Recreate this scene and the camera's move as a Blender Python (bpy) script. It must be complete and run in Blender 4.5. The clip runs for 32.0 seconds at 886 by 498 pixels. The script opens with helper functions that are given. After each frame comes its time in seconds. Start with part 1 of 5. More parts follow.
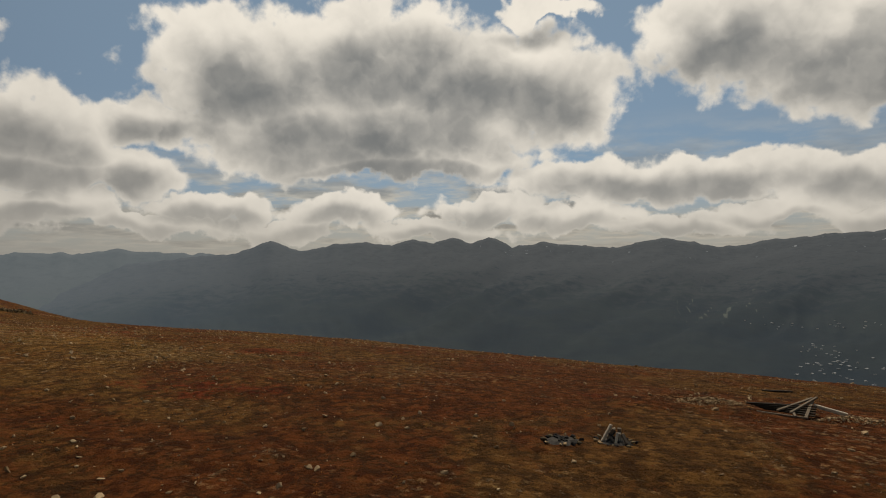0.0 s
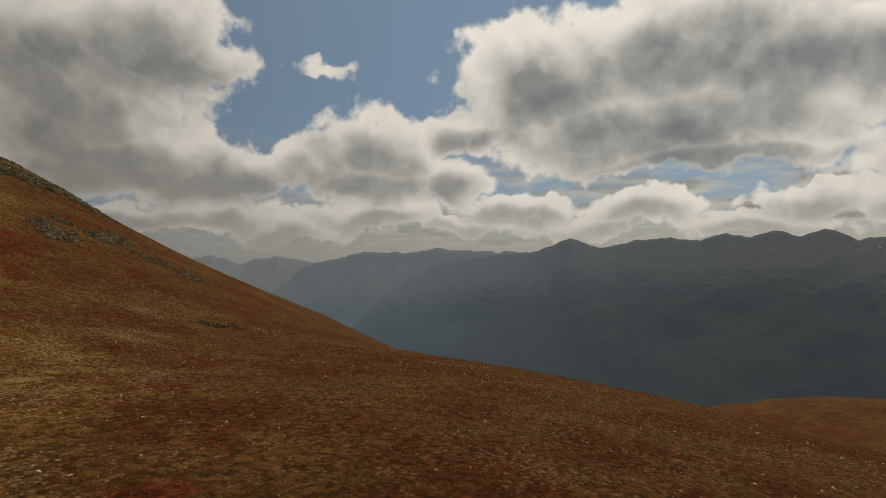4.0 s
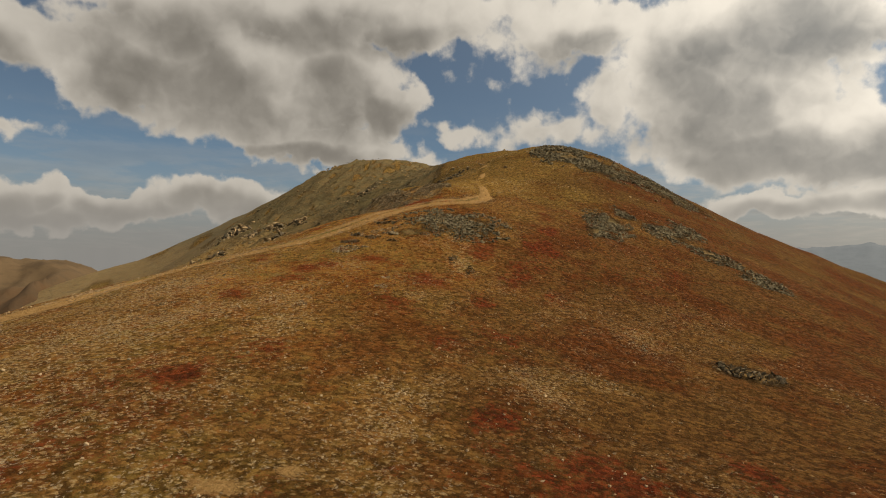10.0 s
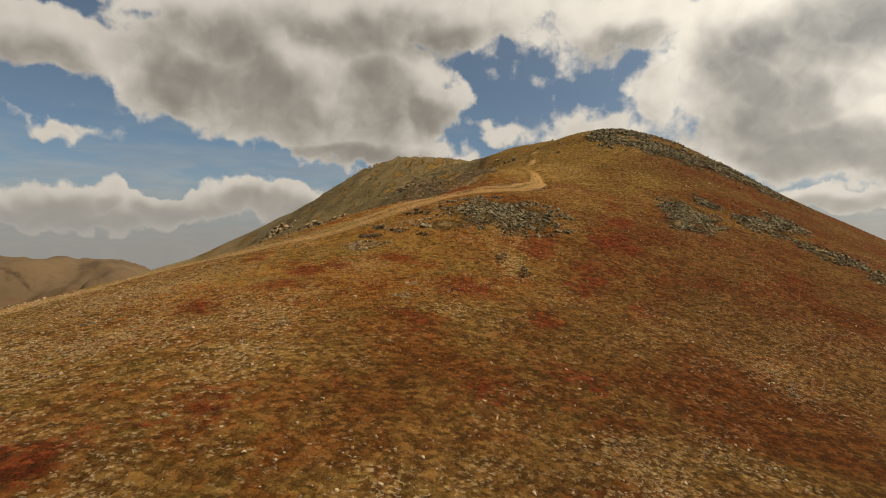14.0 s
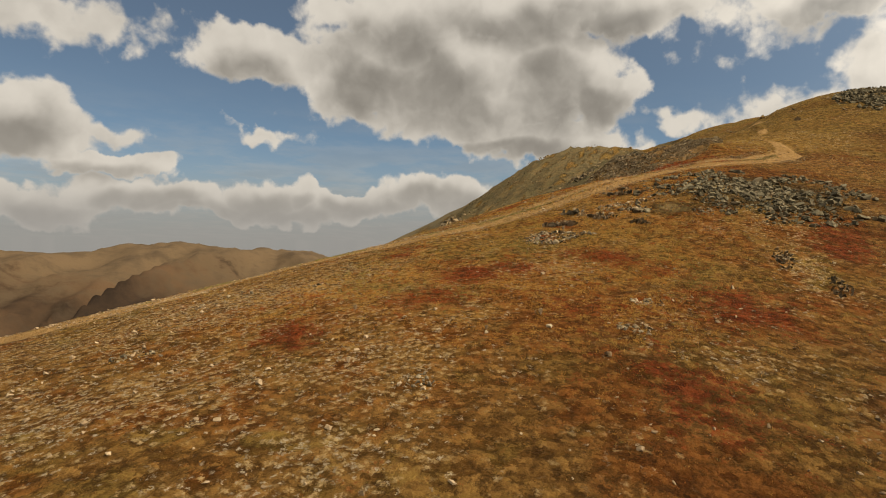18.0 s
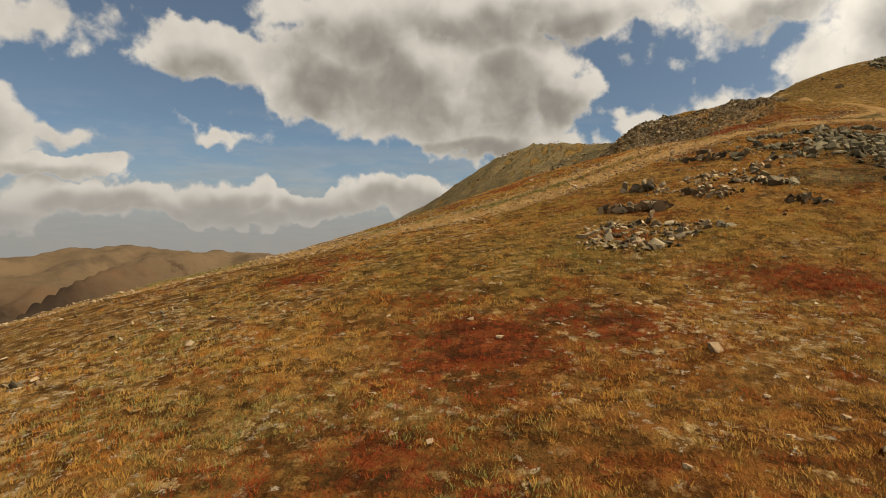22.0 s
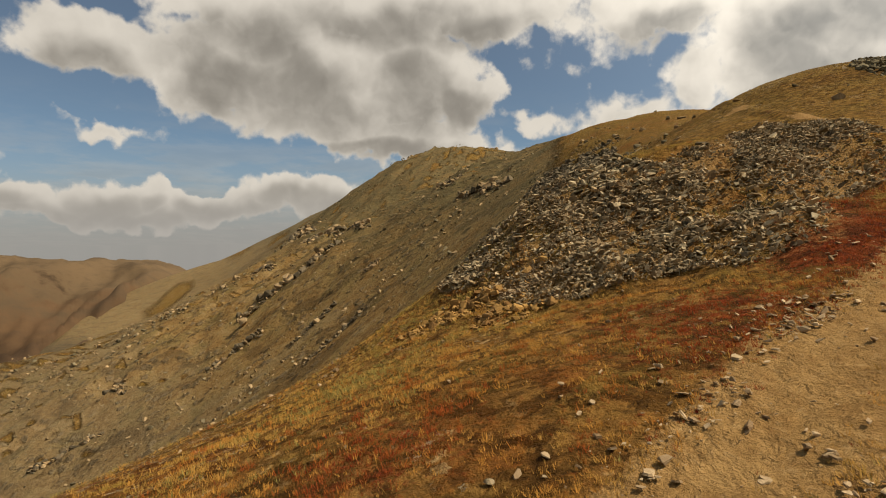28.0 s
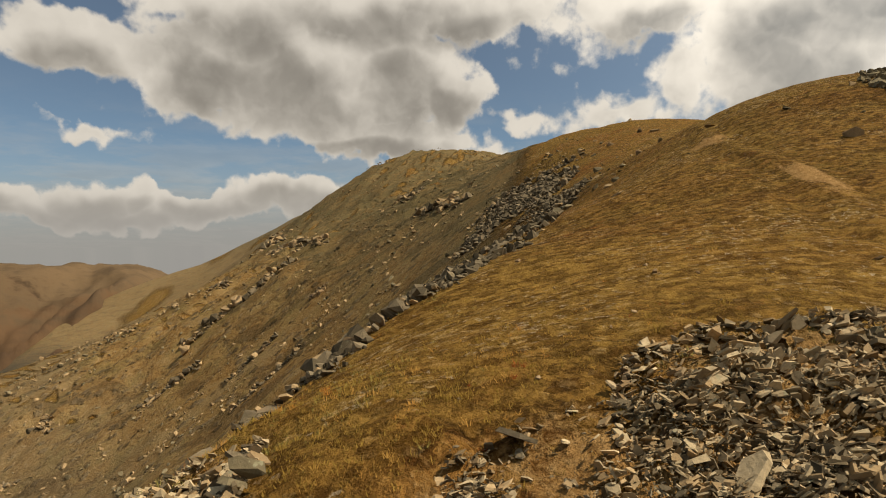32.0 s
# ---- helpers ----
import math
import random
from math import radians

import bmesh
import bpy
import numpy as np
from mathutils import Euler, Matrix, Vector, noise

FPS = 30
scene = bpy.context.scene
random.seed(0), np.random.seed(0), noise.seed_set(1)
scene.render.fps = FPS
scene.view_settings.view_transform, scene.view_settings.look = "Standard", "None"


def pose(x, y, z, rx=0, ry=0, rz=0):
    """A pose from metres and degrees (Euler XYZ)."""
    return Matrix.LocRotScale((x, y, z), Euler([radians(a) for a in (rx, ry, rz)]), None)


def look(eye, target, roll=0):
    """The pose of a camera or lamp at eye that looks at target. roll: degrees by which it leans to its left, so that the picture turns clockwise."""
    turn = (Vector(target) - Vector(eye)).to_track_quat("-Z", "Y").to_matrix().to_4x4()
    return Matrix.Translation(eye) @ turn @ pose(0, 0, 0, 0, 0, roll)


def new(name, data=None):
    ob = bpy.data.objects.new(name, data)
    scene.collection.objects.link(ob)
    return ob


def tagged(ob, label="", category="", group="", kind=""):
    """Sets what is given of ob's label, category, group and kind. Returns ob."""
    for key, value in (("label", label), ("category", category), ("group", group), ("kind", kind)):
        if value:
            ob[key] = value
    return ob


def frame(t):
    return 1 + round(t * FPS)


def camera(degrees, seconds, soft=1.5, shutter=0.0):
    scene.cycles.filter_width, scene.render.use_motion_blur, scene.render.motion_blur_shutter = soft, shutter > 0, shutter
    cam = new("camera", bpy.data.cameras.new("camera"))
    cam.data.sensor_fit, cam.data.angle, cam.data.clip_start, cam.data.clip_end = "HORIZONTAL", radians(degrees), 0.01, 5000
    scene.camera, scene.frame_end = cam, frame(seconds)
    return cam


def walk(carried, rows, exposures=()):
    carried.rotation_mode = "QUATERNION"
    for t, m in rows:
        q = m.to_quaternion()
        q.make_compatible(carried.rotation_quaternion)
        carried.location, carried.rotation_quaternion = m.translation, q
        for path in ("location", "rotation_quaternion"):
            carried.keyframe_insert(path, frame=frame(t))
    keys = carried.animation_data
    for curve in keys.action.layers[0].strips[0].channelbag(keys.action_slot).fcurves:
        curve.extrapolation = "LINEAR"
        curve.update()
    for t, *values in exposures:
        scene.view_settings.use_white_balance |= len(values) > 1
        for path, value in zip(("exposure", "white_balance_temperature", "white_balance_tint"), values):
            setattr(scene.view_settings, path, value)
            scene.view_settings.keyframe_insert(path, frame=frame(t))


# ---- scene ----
cam = camera(73.12, 32.0, soft=1.05)
# seconds, place in metres, yaw to the left of +y, pitch, roll in degrees
PATH = [
    (0, -0.000, -0.000, 0.000, 10.11, 1.57, -0.23),
    (0.5, 0.530, 1.858, 0.236, 11.61, 1.55, -0.23),
    (1, 0.950, 3.833, 0.442, 13.78, 1.51, -0.19),
    (1.5, 1.323, 5.957, 0.629, 16.29, 1.47, -0.16),
    (2, 1.634, 8.233, 0.808, 18.56, 1.46, -0.12),
    (2.5, 1.767, 10.608, 0.995, 21.48, 1.39, 0.02),
    (3, 1.840, 12.969, 1.199, 25.54, 1.36, 0.02),
    (3.5, 1.810, 15.310, 1.427, 31.41, 1.39, -0.13),
    (4, 1.701, 17.640, 1.663, 38.38, 1.39, -0.30),
    (4.5, 1.537, 19.971, 1.893, 45.71, 1.29, -0.36),
    (5, 1.353, 22.306, 2.114, 52.98, 1.13, -0.31),
    (5.5, 0.631, 24.534, 2.273, 60.66, 1.02, -0.21),
    (6, -0.417, 26.563, 2.416, 68.55, 0.92, -0.09),
    (6.5, -1.718, 28.300, 2.598, 76.26, 0.83, 0.02),
    (7, -3.056, 29.866, 2.768, 81.89, 0.71, 0.09),
    (7.5, -4.577, 31.132, 2.898, 86.46, 0.57, 0.16),
    (8, -6.242, 32.141, 3.001, 89.73, 0.44, 0.22),
    (8.5, -8.012, 32.897, 3.084, 91.80, 0.35, 0.23),
    (9, -9.793, 33.563, 3.165, 93.21, 0.28, 0.19),
    (9.5, -11.530, 34.143, 3.229, 94.39, 0.21, 0.22),
    (10, -13.184, 34.598, 3.256, 95.36, 0.13, 0.35),
    (10.5, -14.732, 34.879, 3.227, 96.04, 0.03, 0.46),
    (11, -16.204, 34.964, 3.175, 96.98, -0.02, 0.53),
    (11.5, -17.633, 34.872, 3.128, 98.09, -0.02, 0.55),
    (12, -19.030, 34.702, 3.084, 98.09, -0.02, 0.52),
    (12.5, -20.429, 34.441, 3.055, 97.79, -0.00, 0.46),
    (13, -21.905, 34.116, 3.048, 98.23, -0.01, 0.35),
    (13.5, -23.484, 33.772, 3.056, 98.66, -0.02, 0.22),
    (14, -25.131, 33.394, 3.105, 99.55, -0.03, 0.14),
    (14.5, -26.752, 33.046, 3.178, 101.54, -0.14, 0.15),
    (15, -28.320, 32.649, 3.254, 105.24, -0.30, 0.27),
    (15.5, -29.853, 32.142, 3.312, 109.42, -0.50, 0.48),
    (16, -31.364, 31.558, 3.336, 112.56, -0.63, 0.69),
    (16.5, -32.852, 30.861, 3.304, 114.08, -0.68, 0.85),
    (17, -34.347, 30.108, 3.233, 114.68, -0.67, 0.92),
    (17.5, -35.880, 29.356, 3.140, 115.07, -0.65, 0.84),
    (18, -37.443, 28.625, 3.043, 115.57, -0.65, 0.67),
    (18.5, -39.079, 27.838, 2.948, 115.82, -0.67, 0.51),
    (19, -40.726, 26.961, 2.889, 115.88, -0.69, 0.38),
    (19.5, -42.435, 26.099, 2.856, 116.04, -0.68, 0.27),
    (20, -44.202, 25.229, 2.807, 116.24, -0.65, 0.21),
    (20.5, -45.988, 24.373, 2.758, 116.44, -0.60, 0.17),
    (21, -47.805, 23.532, 2.732, 115.87, -0.60, 0.12),
    (21.5, -49.710, 22.724, 2.853, 114.01, -0.62, 0.06),
    (22, -51.735, 21.900, 3.160, 111.83, -0.64, 0.01),
    (22.5, -53.836, 21.215, 3.515, 109.36, -0.61, -0.06),
    (23, -55.916, 20.717, 3.874, 107.33, -0.57, -0.13),
    (23.5, -57.892, 20.323, 4.292, 106.26, -0.57, -0.18),
    (24, -59.772, 20.058, 4.897, 105.30, -0.59, -0.25),
    (24.5, -61.625, 19.955, 5.469, 104.59, -0.61, -0.31),
    (25, -63.539, 19.859, 5.946, 104.27, -0.65, -0.38),
    (25.5, -65.465, 19.714, 6.404, 103.95, -0.67, -0.43),
    (26, -67.385, 19.565, 6.913, 103.60, -0.69, -0.50),
    (26.5, -69.369, 19.515, 7.494, 103.43, -0.74, -0.54),
    (27, -71.377, 19.484, 8.046, 103.27, -0.76, -0.60),
    (27.5, -73.419, 19.517, 8.562, 103.13, -0.74, -0.70),
    (28, -75.479, 19.652, 9.074, 103.03, -0.71, -0.80),
    (28.5, -77.541, 19.928, 9.615, 102.98, -0.70, -0.86),
    (29, -79.598, 20.286, 10.182, 102.96, -0.72, -0.88),
    (29.5, -81.585, 20.695, 10.748, 102.82, -0.69, -0.94),
    (30, -83.414, 21.182, 11.315, 102.62, -0.67, -0.94),
    (30.5, -85.092, 21.711, 11.892, 102.43, -0.68, -0.94),
    (31, -86.604, 22.329, 12.479, 102.21, -0.69, -0.97),
    (31.5, -87.996, 23.014, 13.058, 102.10, -0.72, -1.04),
    (32, -89.415, 23.683, 13.611, 101.97, -0.76, -1.19),
]


def aim(x, y, z, yaw, pitch, roll):
    a, p = radians(yaw), radians(pitch)
    way = Vector((-math.sin(a) * math.cos(p), math.cos(a) * math.cos(p), math.sin(p)))
    return look((x, y, z), Vector((x, y, z)) + 2 * way, roll)


walk(cam, [(t, aim(*row)) for t, *row in PATH],
     exposures=[(0, -0.8, 7000, 10), (5, -0.86, 6900, 10), (7, -0.62, 7000, 10), (9, -0.33, 7200, 10), (13, -0.05, 7180, 10),
                (18, 0.08, 7150, 10), (25, 0.12, 7150, 10), (32, 0.15, 7180, 10)])

# ---- sky and sun ----
SUN_YAW, SUN_HIGH = 4.0, 52.0
sun_way = Vector((-math.sin(radians(SUN_YAW)) * math.cos(radians(SUN_HIGH)),
                  math.cos(radians(SUN_YAW)) * math.cos(radians(SUN_HIGH)), math.sin(radians(SUN_HIGH))))
lamp = bpy.data.lights.new("sun", "SUN")
lamp.energy, lamp.angle, lamp.color = 5.0, radians(0.6), (1.0, 0.94, 0.84)
sun = new("sun", lamp)
sun.matrix_world = look((0, 0, 300), Vector((0, 0, 300)) - sun_way)

# cumulus clouds: yaw, height over the horizon, half width, half height, all in degrees
CLOUDS = {
    "backlit": [(28.5, 17.6, 9.5, 4.4), (16.5, 19.4, 11.5, 5.2), (5.9, 16.9, 10.5, 5.2), (22.1, 12.6, 14.0, 4.2),
                (-0.5, 16.0, 6.4, 4.6), (12, 14, 13, 5), (14.6, 9.6, 15.0, 1.7)],
    "high": [(-17.5, 19.5, 9.0, 4.9), (-24.5, 16.5, 9.0, 4.6), (-0.1, 22.9, 4.8, 1.2), (-33, 17, 7, 5)],
    "flank": [(43.5, 11.4, 6.5, 3.6), (36.0, 12.5, 4.0, 2.4), (56.5, 8.0, 6.0, 2.2), (44.6, 8.1, 6.8, 2.6), (38.5, 7.8, 5.0, 2.4), (50.5, 9.5, 5.5, 2.6)],
    "low": [(-5.6, 7.7, 11.0, 2.2), (-16.0, 7.7, 9.4, 2.0), (-25.4, 6.9, 7.5, 2.0)],
    "tower": [(83.2, 19.9, 6.8, 2.4), (71.5, 16.8, 8.5, 5.6), (64.9, 18.7, 8.5, 5.1), (67.0, 9.1, 11.1, 3.1),
              (70.3, 13.6, 9.0, 6.6), (61.0, 17.8, 5.5, 2.7), (60.0, 8.2, 9.0, 2.6)],
    "great": [(117.5, 16.0, 13.0, 4.6), (105.2, 15.5, 6.5, 5.3), (101.0, 13.6, 3.4, 3.0), (110.5, 10.2, 5.6, 1.5),
              (133.5, 16.3, 5.2, 2.6), (123.7, 14.8, 7.5, 3.6), (106.5, 9.5, 6.5, 1.9), (98.5, 21.2, 7.0, 3.0),
              (109, 21.5, 11, 3.6), (120, 20.5, 8, 3.5), (114, 13.5, 10, 4.0)],
    "bits": [(49.8, 17.5, 2.6, 0.6), (85.6, 20.2, 7.5, 2.9), (90.5, 22.5, 7, 2.0), (94.0, 11.6, 2.7, 0.9), (85.9, 11.2, 5.4, 1.4), (97.2, 8.6, 2.3, 1.1),
             (80.1, 13.7, 1.8, 2.8), (148.8, 17.3, 6.3, 1.6), (144.8, 9.3, 2.6, 0.7), (132.5, 9.8, 2.7, 0.6)],
    "rim": [(121, 3.4, 7.0, 1.7), (135, 3.0, 7.0, 1.5), (112, 3.4, 6.0, 1.7), (127.5, 2.9, 8.0, 1.4), (142, 3.6, 6.0, 1.5), (128.4, 4.1, 2.4, 1.2), (123.8, 3.9, 3.0, 1.2), (115.6, 4.2, 6.0, 2.0), (150.8, 8.8, 4.6, 3.2),
            (145.0, 6.2, 4.9, 1.2), (131.9, 3.9, 4.6, 1.9), (148.8, 2.6, 7.0, 1.5), (139.5, 3.0, 4.0, 1.1)],
    "band": [(-28, 3.9, 6, 1.2), (-20, 4.6, 5, 1.0), (-12, 3.6, 7, 1.1), (-3, 4.4, 6, 1.2), (6, 5.4, 6, 1.3), (10, 3.4, 7, 1.0), (18, 5.0, 6, 1.3),
             (24, 3.6, 6, 1.1), (31, 5.2, 6, 1.3), (37, 3.5, 7, 1.1), (45, 4.6, 6, 1.2), (52, 3.2, 6, 1.2), (59, 4.6, 6, 1.5), (66, 4.2, 6, 1.4)],
    "unseen": [(-60, 15, 14, 6), (-95, 22, 16, 6), (-130, 14, 15, 5), (172, 18, 14, 6), (-165, 9, 12, 3), (-75, 45, 25, 9),
               (60, 48, 22, 9), (130, 42, 20, 8), (-150, 50, 25, 9)],
}


class Tree:
    """A short way to write shader nodes."""

    def __init__(self, tree):
        self.tree = tree

    def add(self, kind, inputs=(), **settings):
        node = self.tree.nodes.new(kind)
        for key, value in settings.items():
            setattr(node, key, value)
        for key, value in dict(inputs).items():
            if isinstance(value, bpy.types.NodeSocket):
                self.tree.links.new(value, node.inputs[key])
            else:
                node.inputs[key].default_value = value
        return node

    def math(self, op, a, b=0.0, c=0.0, clamp=False):
        return self.add("ShaderNodeMath", {0: a, 1: b, 2: c}, operation=op, use_clamp=clamp).outputs[0]

    def vec(self, op, a, b=(0, 0, 0)):
        node = self.add("ShaderNodeVectorMath", {0: a, 1: b}, operation=op)
        return node.outputs[1] if op in ("DOT_PRODUCT", "LENGTH") else node.outputs[0]

    def noise(self, vector, scale, detail=4.0, rough=0.55, warp=0.0):
        return self.add("ShaderNodeTexNoise", {"Vector": vector, "Scale": scale, "Detail": detail, "Roughness": rough, "Distortion": warp})

    def step(self, value, low, high, a=0.0, b=1.0):
        node = self.add("ShaderNodeMapRange", {0: value, 1: low, 2: high, 3: a, 4: b}, interpolation_type="SMOOTHSTEP")
        return node.outputs[0]

    def mix(self, f, a, b, blend="MIX"):
        node = self.add("ShaderNodeMix", {0: f, 6: a, 7: b}, data_type="RGBA", blend_type=blend)
        return node.outputs[2]


def cloud_field():
    """A node group: how thick the cloud is in a direction given as yaw and height in degrees."""
    group = bpy.data.node_groups.new("cloud_field", "ShaderNodeTree")
    group.interface.new_socket("place", in_out="INPUT", socket_type="NodeSocketVector")
    group.interface.new_socket("thick", in_out="OUTPUT", socket_type="NodeSocketFloat")
    n = Tree(group)
    place = n.add("NodeGroupInput").outputs[0]
    field = None
    for kind, puffs in CLOUDS.items():
        thin = kind == "bits"
        for yaw, high, wide, tall in puffs:
            off = n.vec("MULTIPLY", n.vec("SUBTRACT", place, (yaw, high, 0)), (1 / wide, 1 / tall, 0))
            one = n.math("SUBTRACT", 1.0, n.vec("LENGTH", off))
            if thin:
                one = n.math("MULTIPLY_ADD", one, 0.3, -0.02)
            field = one if field is None else n.math("SMOOTH_MAX", field, one, 0.12)
    end = n.add("NodeGroupOutput")
    group.links.new(field, end.inputs[0])
    return group


def build_world():
    world = bpy.data.worlds.new("world")
    world.use_nodes = True
    scene.world = world
    world.node_tree.nodes.clear()
    n = Tree(world.node_tree)
    group = cloud_field()
    way = n.vec("NORMALIZE", n.add("ShaderNodeTexCoord").outputs["Generated"])
    split = n.add("ShaderNodeSeparateXYZ", {0: way})
    yaw = n.math("MULTIPLY", n.math("ARCTAN2", n.math("MULTIPLY", split.outputs[0], -1.0), split.outputs[1]), 57.2958)
    high = n.math("MULTIPLY", n.math("ARCSINE", split.outputs[2]), 57.2958)
    place = n.add("ShaderNodeCombineXYZ", {0: yaw, 1: high}).outputs[0]
    # ragged outlines: the place is pushed about by noise at two sizes
    coarse = n.noise(way, 9.0, 3.0, 0.5).outputs["Color"]
    fine = n.noise(way, 26.0, 4.0, 0.5).outputs["Color"]
    half = (0.5, 0.5, 0.5)
    push = n.vec("ADD", n.vec("MULTIPLY", n.vec("SUBTRACT", coarse, half), (9.0, 5.0, 0)),
                 n.vec("MULTIPLY", n.vec("SUBTRACT", fine, half), (4.0, 3.2, 0)))
    place = n.vec("ADD", place, push)

    def billow(w, size):
        return n.add("ShaderNodeTexVoronoi", {"Vector": w, "Scale": size, "Detail": 2.0, "Roughness": 0.5, "Smoothness": 0.6}, feature="SMOOTH_F1", normalize=True).outputs["Distance"]

    def thick(p, w, detail, amp, size=20.0):
        got = n.add("ShaderNodeGroup", {}, node_tree=group)
        n.tree.links.new(p, got.inputs[0])
        lumps = n.noise(w, size, detail, 0.56)
        return n.math("ADD", got.outputs[0], n.math("MULTIPLY", n.math("SUBTRACT", lumps.outputs[0], 0.46), amp))

    bent = n.vec("ADD", way, n.vec("MULTIPLY", n.vec("SUBTRACT", fine, half), (0.05, 0.05, 0.05)))
    heap = billow(bent, 30.0)
    here = n.math("ADD", thick(place, way, 6.0, 0.88), n.math("MULTIPLY", n.math("SUBTRACT", 0.32, heap), 0.55))
    soft_place = n.vec("ADD", n.add("ShaderNodeCombineXYZ", {0: yaw, 1: high}).outputs[0], n.vec("MULTIPLY", n.vec("SUBTRACT", coarse, half), (9.0, 5.0, 0)))
    lift = n.math("MULTIPLY_ADD", n.math("MAXIMUM", high, 0.0), 0.085, 0.35)
    up = n.vec("ADD", soft_place, n.add("ShaderNodeCombineXYZ", {0: -0.4, 1: lift}).outputs[0])
    above = thick(up, n.vec("ADD", way, tuple(0.03 * v for v in sun_way)), 2.5, 0.75, 8.0)
    puff = n.math("SUBTRACT", billow(n.vec("ADD", bent, tuple(0.012 * v for v in sun_way)), 30.0), heap)
    cover = n.step(here, -0.11, 0.18)
    # a broken layer of small clouds that thickens towards the horizon
    flat = n.vec("MULTIPLY", way, (1, 1, 0))
    drop = n.math("ADD", n.math("MAXIMUM", split.outputs[2], 0.0), 0.10)
    layer = n.vec("DIVIDE", flat, n.add("ShaderNodeCombineXYZ", {0: drop, 1: drop, 2: 1.0}).outputs[0])
    small = n.noise(layer, 1.5, 8.0, 0.6).outputs[0]
    small_up = n.noise(n.vec("ADD", layer, (0.0, 0.14, 0.0)), 1.5, 4.0, 0.6).outputs[0]
    near_rim = n.step(high, 15.0, 2.0)
    sunward = n.step(n.vec("DOT_PRODUCT", way, tuple(sun_way)), 0.1, 0.88)
    amount = n.math("MULTIPLY", near_rim, n.math("MULTIPLY_ADD", sunward, 0.9, 0.35))
    wisps = n.math("MULTIPLY", n.step(small, 0.40, 0.58), amount, clamp=True)
    veil = n.math("MULTIPLY", n.step(high, 10.0, -0.5), n.math("MULTIPLY_ADD", sunward, 0.15, 0.8))
    # light in the clouds: thin and sunward parts are bright, thick and lower parts grey
    sunny = tuple(0.014 * v for v in sun_way[:2]) + (0.034,)
    folds = n.math("SUBTRACT", n.noise(bent, 8.0, 4.0, 0.50).outputs[0], n.noise(n.vec("ADD", bent, sunny), 8.0, 3.0, 0.48).outputs[0])
    dark = n.math("ADD", n.math("MULTIPLY", n.step(above, -0.12, 0.85), 0.95), n.math("MULTIPLY", n.step(here, 0.1, 0.9), 0.10))
    dark = n.math("SUBTRACT", dark, n.math("MULTIPLY", puff, 0.30))
    dark = n.math("SUBTRACT", dark, n.math("MULTIPLY", folds, 1.7))
    dark = n.math("MULTIPLY", n.step(dark, -0.30, 1.45), n.math("MULTIPLY", n.step(here, -0.05, 0.30, 0.65, 1.0), n.step(high, 1.0, 12.0, 0.7, 1.0)))
    glow = n.mix(sunward, (0.63, 0.61, 0.575, 1), (1.45, 1.40, 1.30, 1))
    shade = n.mix(sunward, (0.215, 0.205, 0.190, 1), (0.31, 0.335, 0.355, 1))
    cloud = n.mix(dark, glow, shade)
    low = n.mix(n.step(small_up, 0.4, 0.7), n.mix(sunward, (0.46, 0.45, 0.43, 1), (1.00, 0.95, 0.83, 1)), n.mix(sunward, (0.30, 0.30, 0.30, 1), (0.40, 0.40, 0.385, 1)))
    sky = n.add("ShaderNodeTexSky", {}, sky_type="NISHITA", sun_disc=False, sun_elevation=radians(SUN_HIGH),
                sun_rotation=radians(-SUN_YAW), altitude=3500.0, air_density=1.0, dust_density=1.2).outputs[0]
    blue = n.mix(1.0, sky, n.mix(sunward, (0.060, 0.072, 0.072, 1), (0.084, 0.096, 0.096, 1)), "MULTIPLY")
    rim = n.mix(sunward, (0.27, 0.27, 0.275, 1), (0.74, 0.71, 0.63, 1))
    pale = n.mix(n.math("MULTIPLY_ADD", sunward, 0.40, 0.10), blue, n.mix(sunward, (0.4, 0.41, 0.42, 1), (0.50, 0.70, 0.90, 1)))
    colour = n.mix(cover, n.mix(wisps, n.mix(veil, pale, rim), low), cloud)
    colour = n.mix(n.math("MULTIPLY", n.step(high, 6.5, 0.0), 0.72), colour, rim)
    back = n.add("ShaderNodeBackground", {"Color": colour, "Strength": 1.0})
    end = n.add("ShaderNodeOutputWorld", {"Surface": back.outputs[0]})
    world.cycles.sampling_method, world.cycles.sample_map_resolution = "MANUAL", 512


build_world()

# ---- the lie of the land: heights in metres on three square lattices, wide to close ----
WIDE = [
    [16.1, 46.8, 99.8, 169.5, 160, 95.9, 29.1, -36.7, -101.7, -165.9],
    [-69.6, -32.5, 34.8, 94.9, 96.5, 63.8, 12, -48.4, -110.4, -171.9],
    [-124.6, -72.2, 20.1, 78.6, 78.5, 45.4, -4.3, -59.9, -118.2, -177.6],
    [-178.7, -118.2, -13.3, 46.3, 101.2, 34.6, -16.9, -66, -121.7, -182.9],
    [-212.6, -155.2, -92.2, -4.8, 117.4, 28.5, -14.7, -60.5, -119.7, -187.2],
    [-226.5, -163.4, -104, -46.4, 23.2, 46.7, 4.8, -46.8, -116.5, -186.2],
    [-230.6, -158.2, -81, -6.1, -10.5, 72.6, -3.1, -45.2, -121.9, -179.5],
    [-228.2, -158.3, -93.9, -64.9, -105.3, 50.1, -45.7, -89.2, -124.8, -163.5],
    [-225.1, -167.4, -110.7, -56.8, 2.6, 0.9, -48.6, -9.7, -66, -147.9],
    [-221.8, -171.2, -114, -46.8, 8.7, -12.5, -43.4, -94.7, -115.8, -141.1],
]
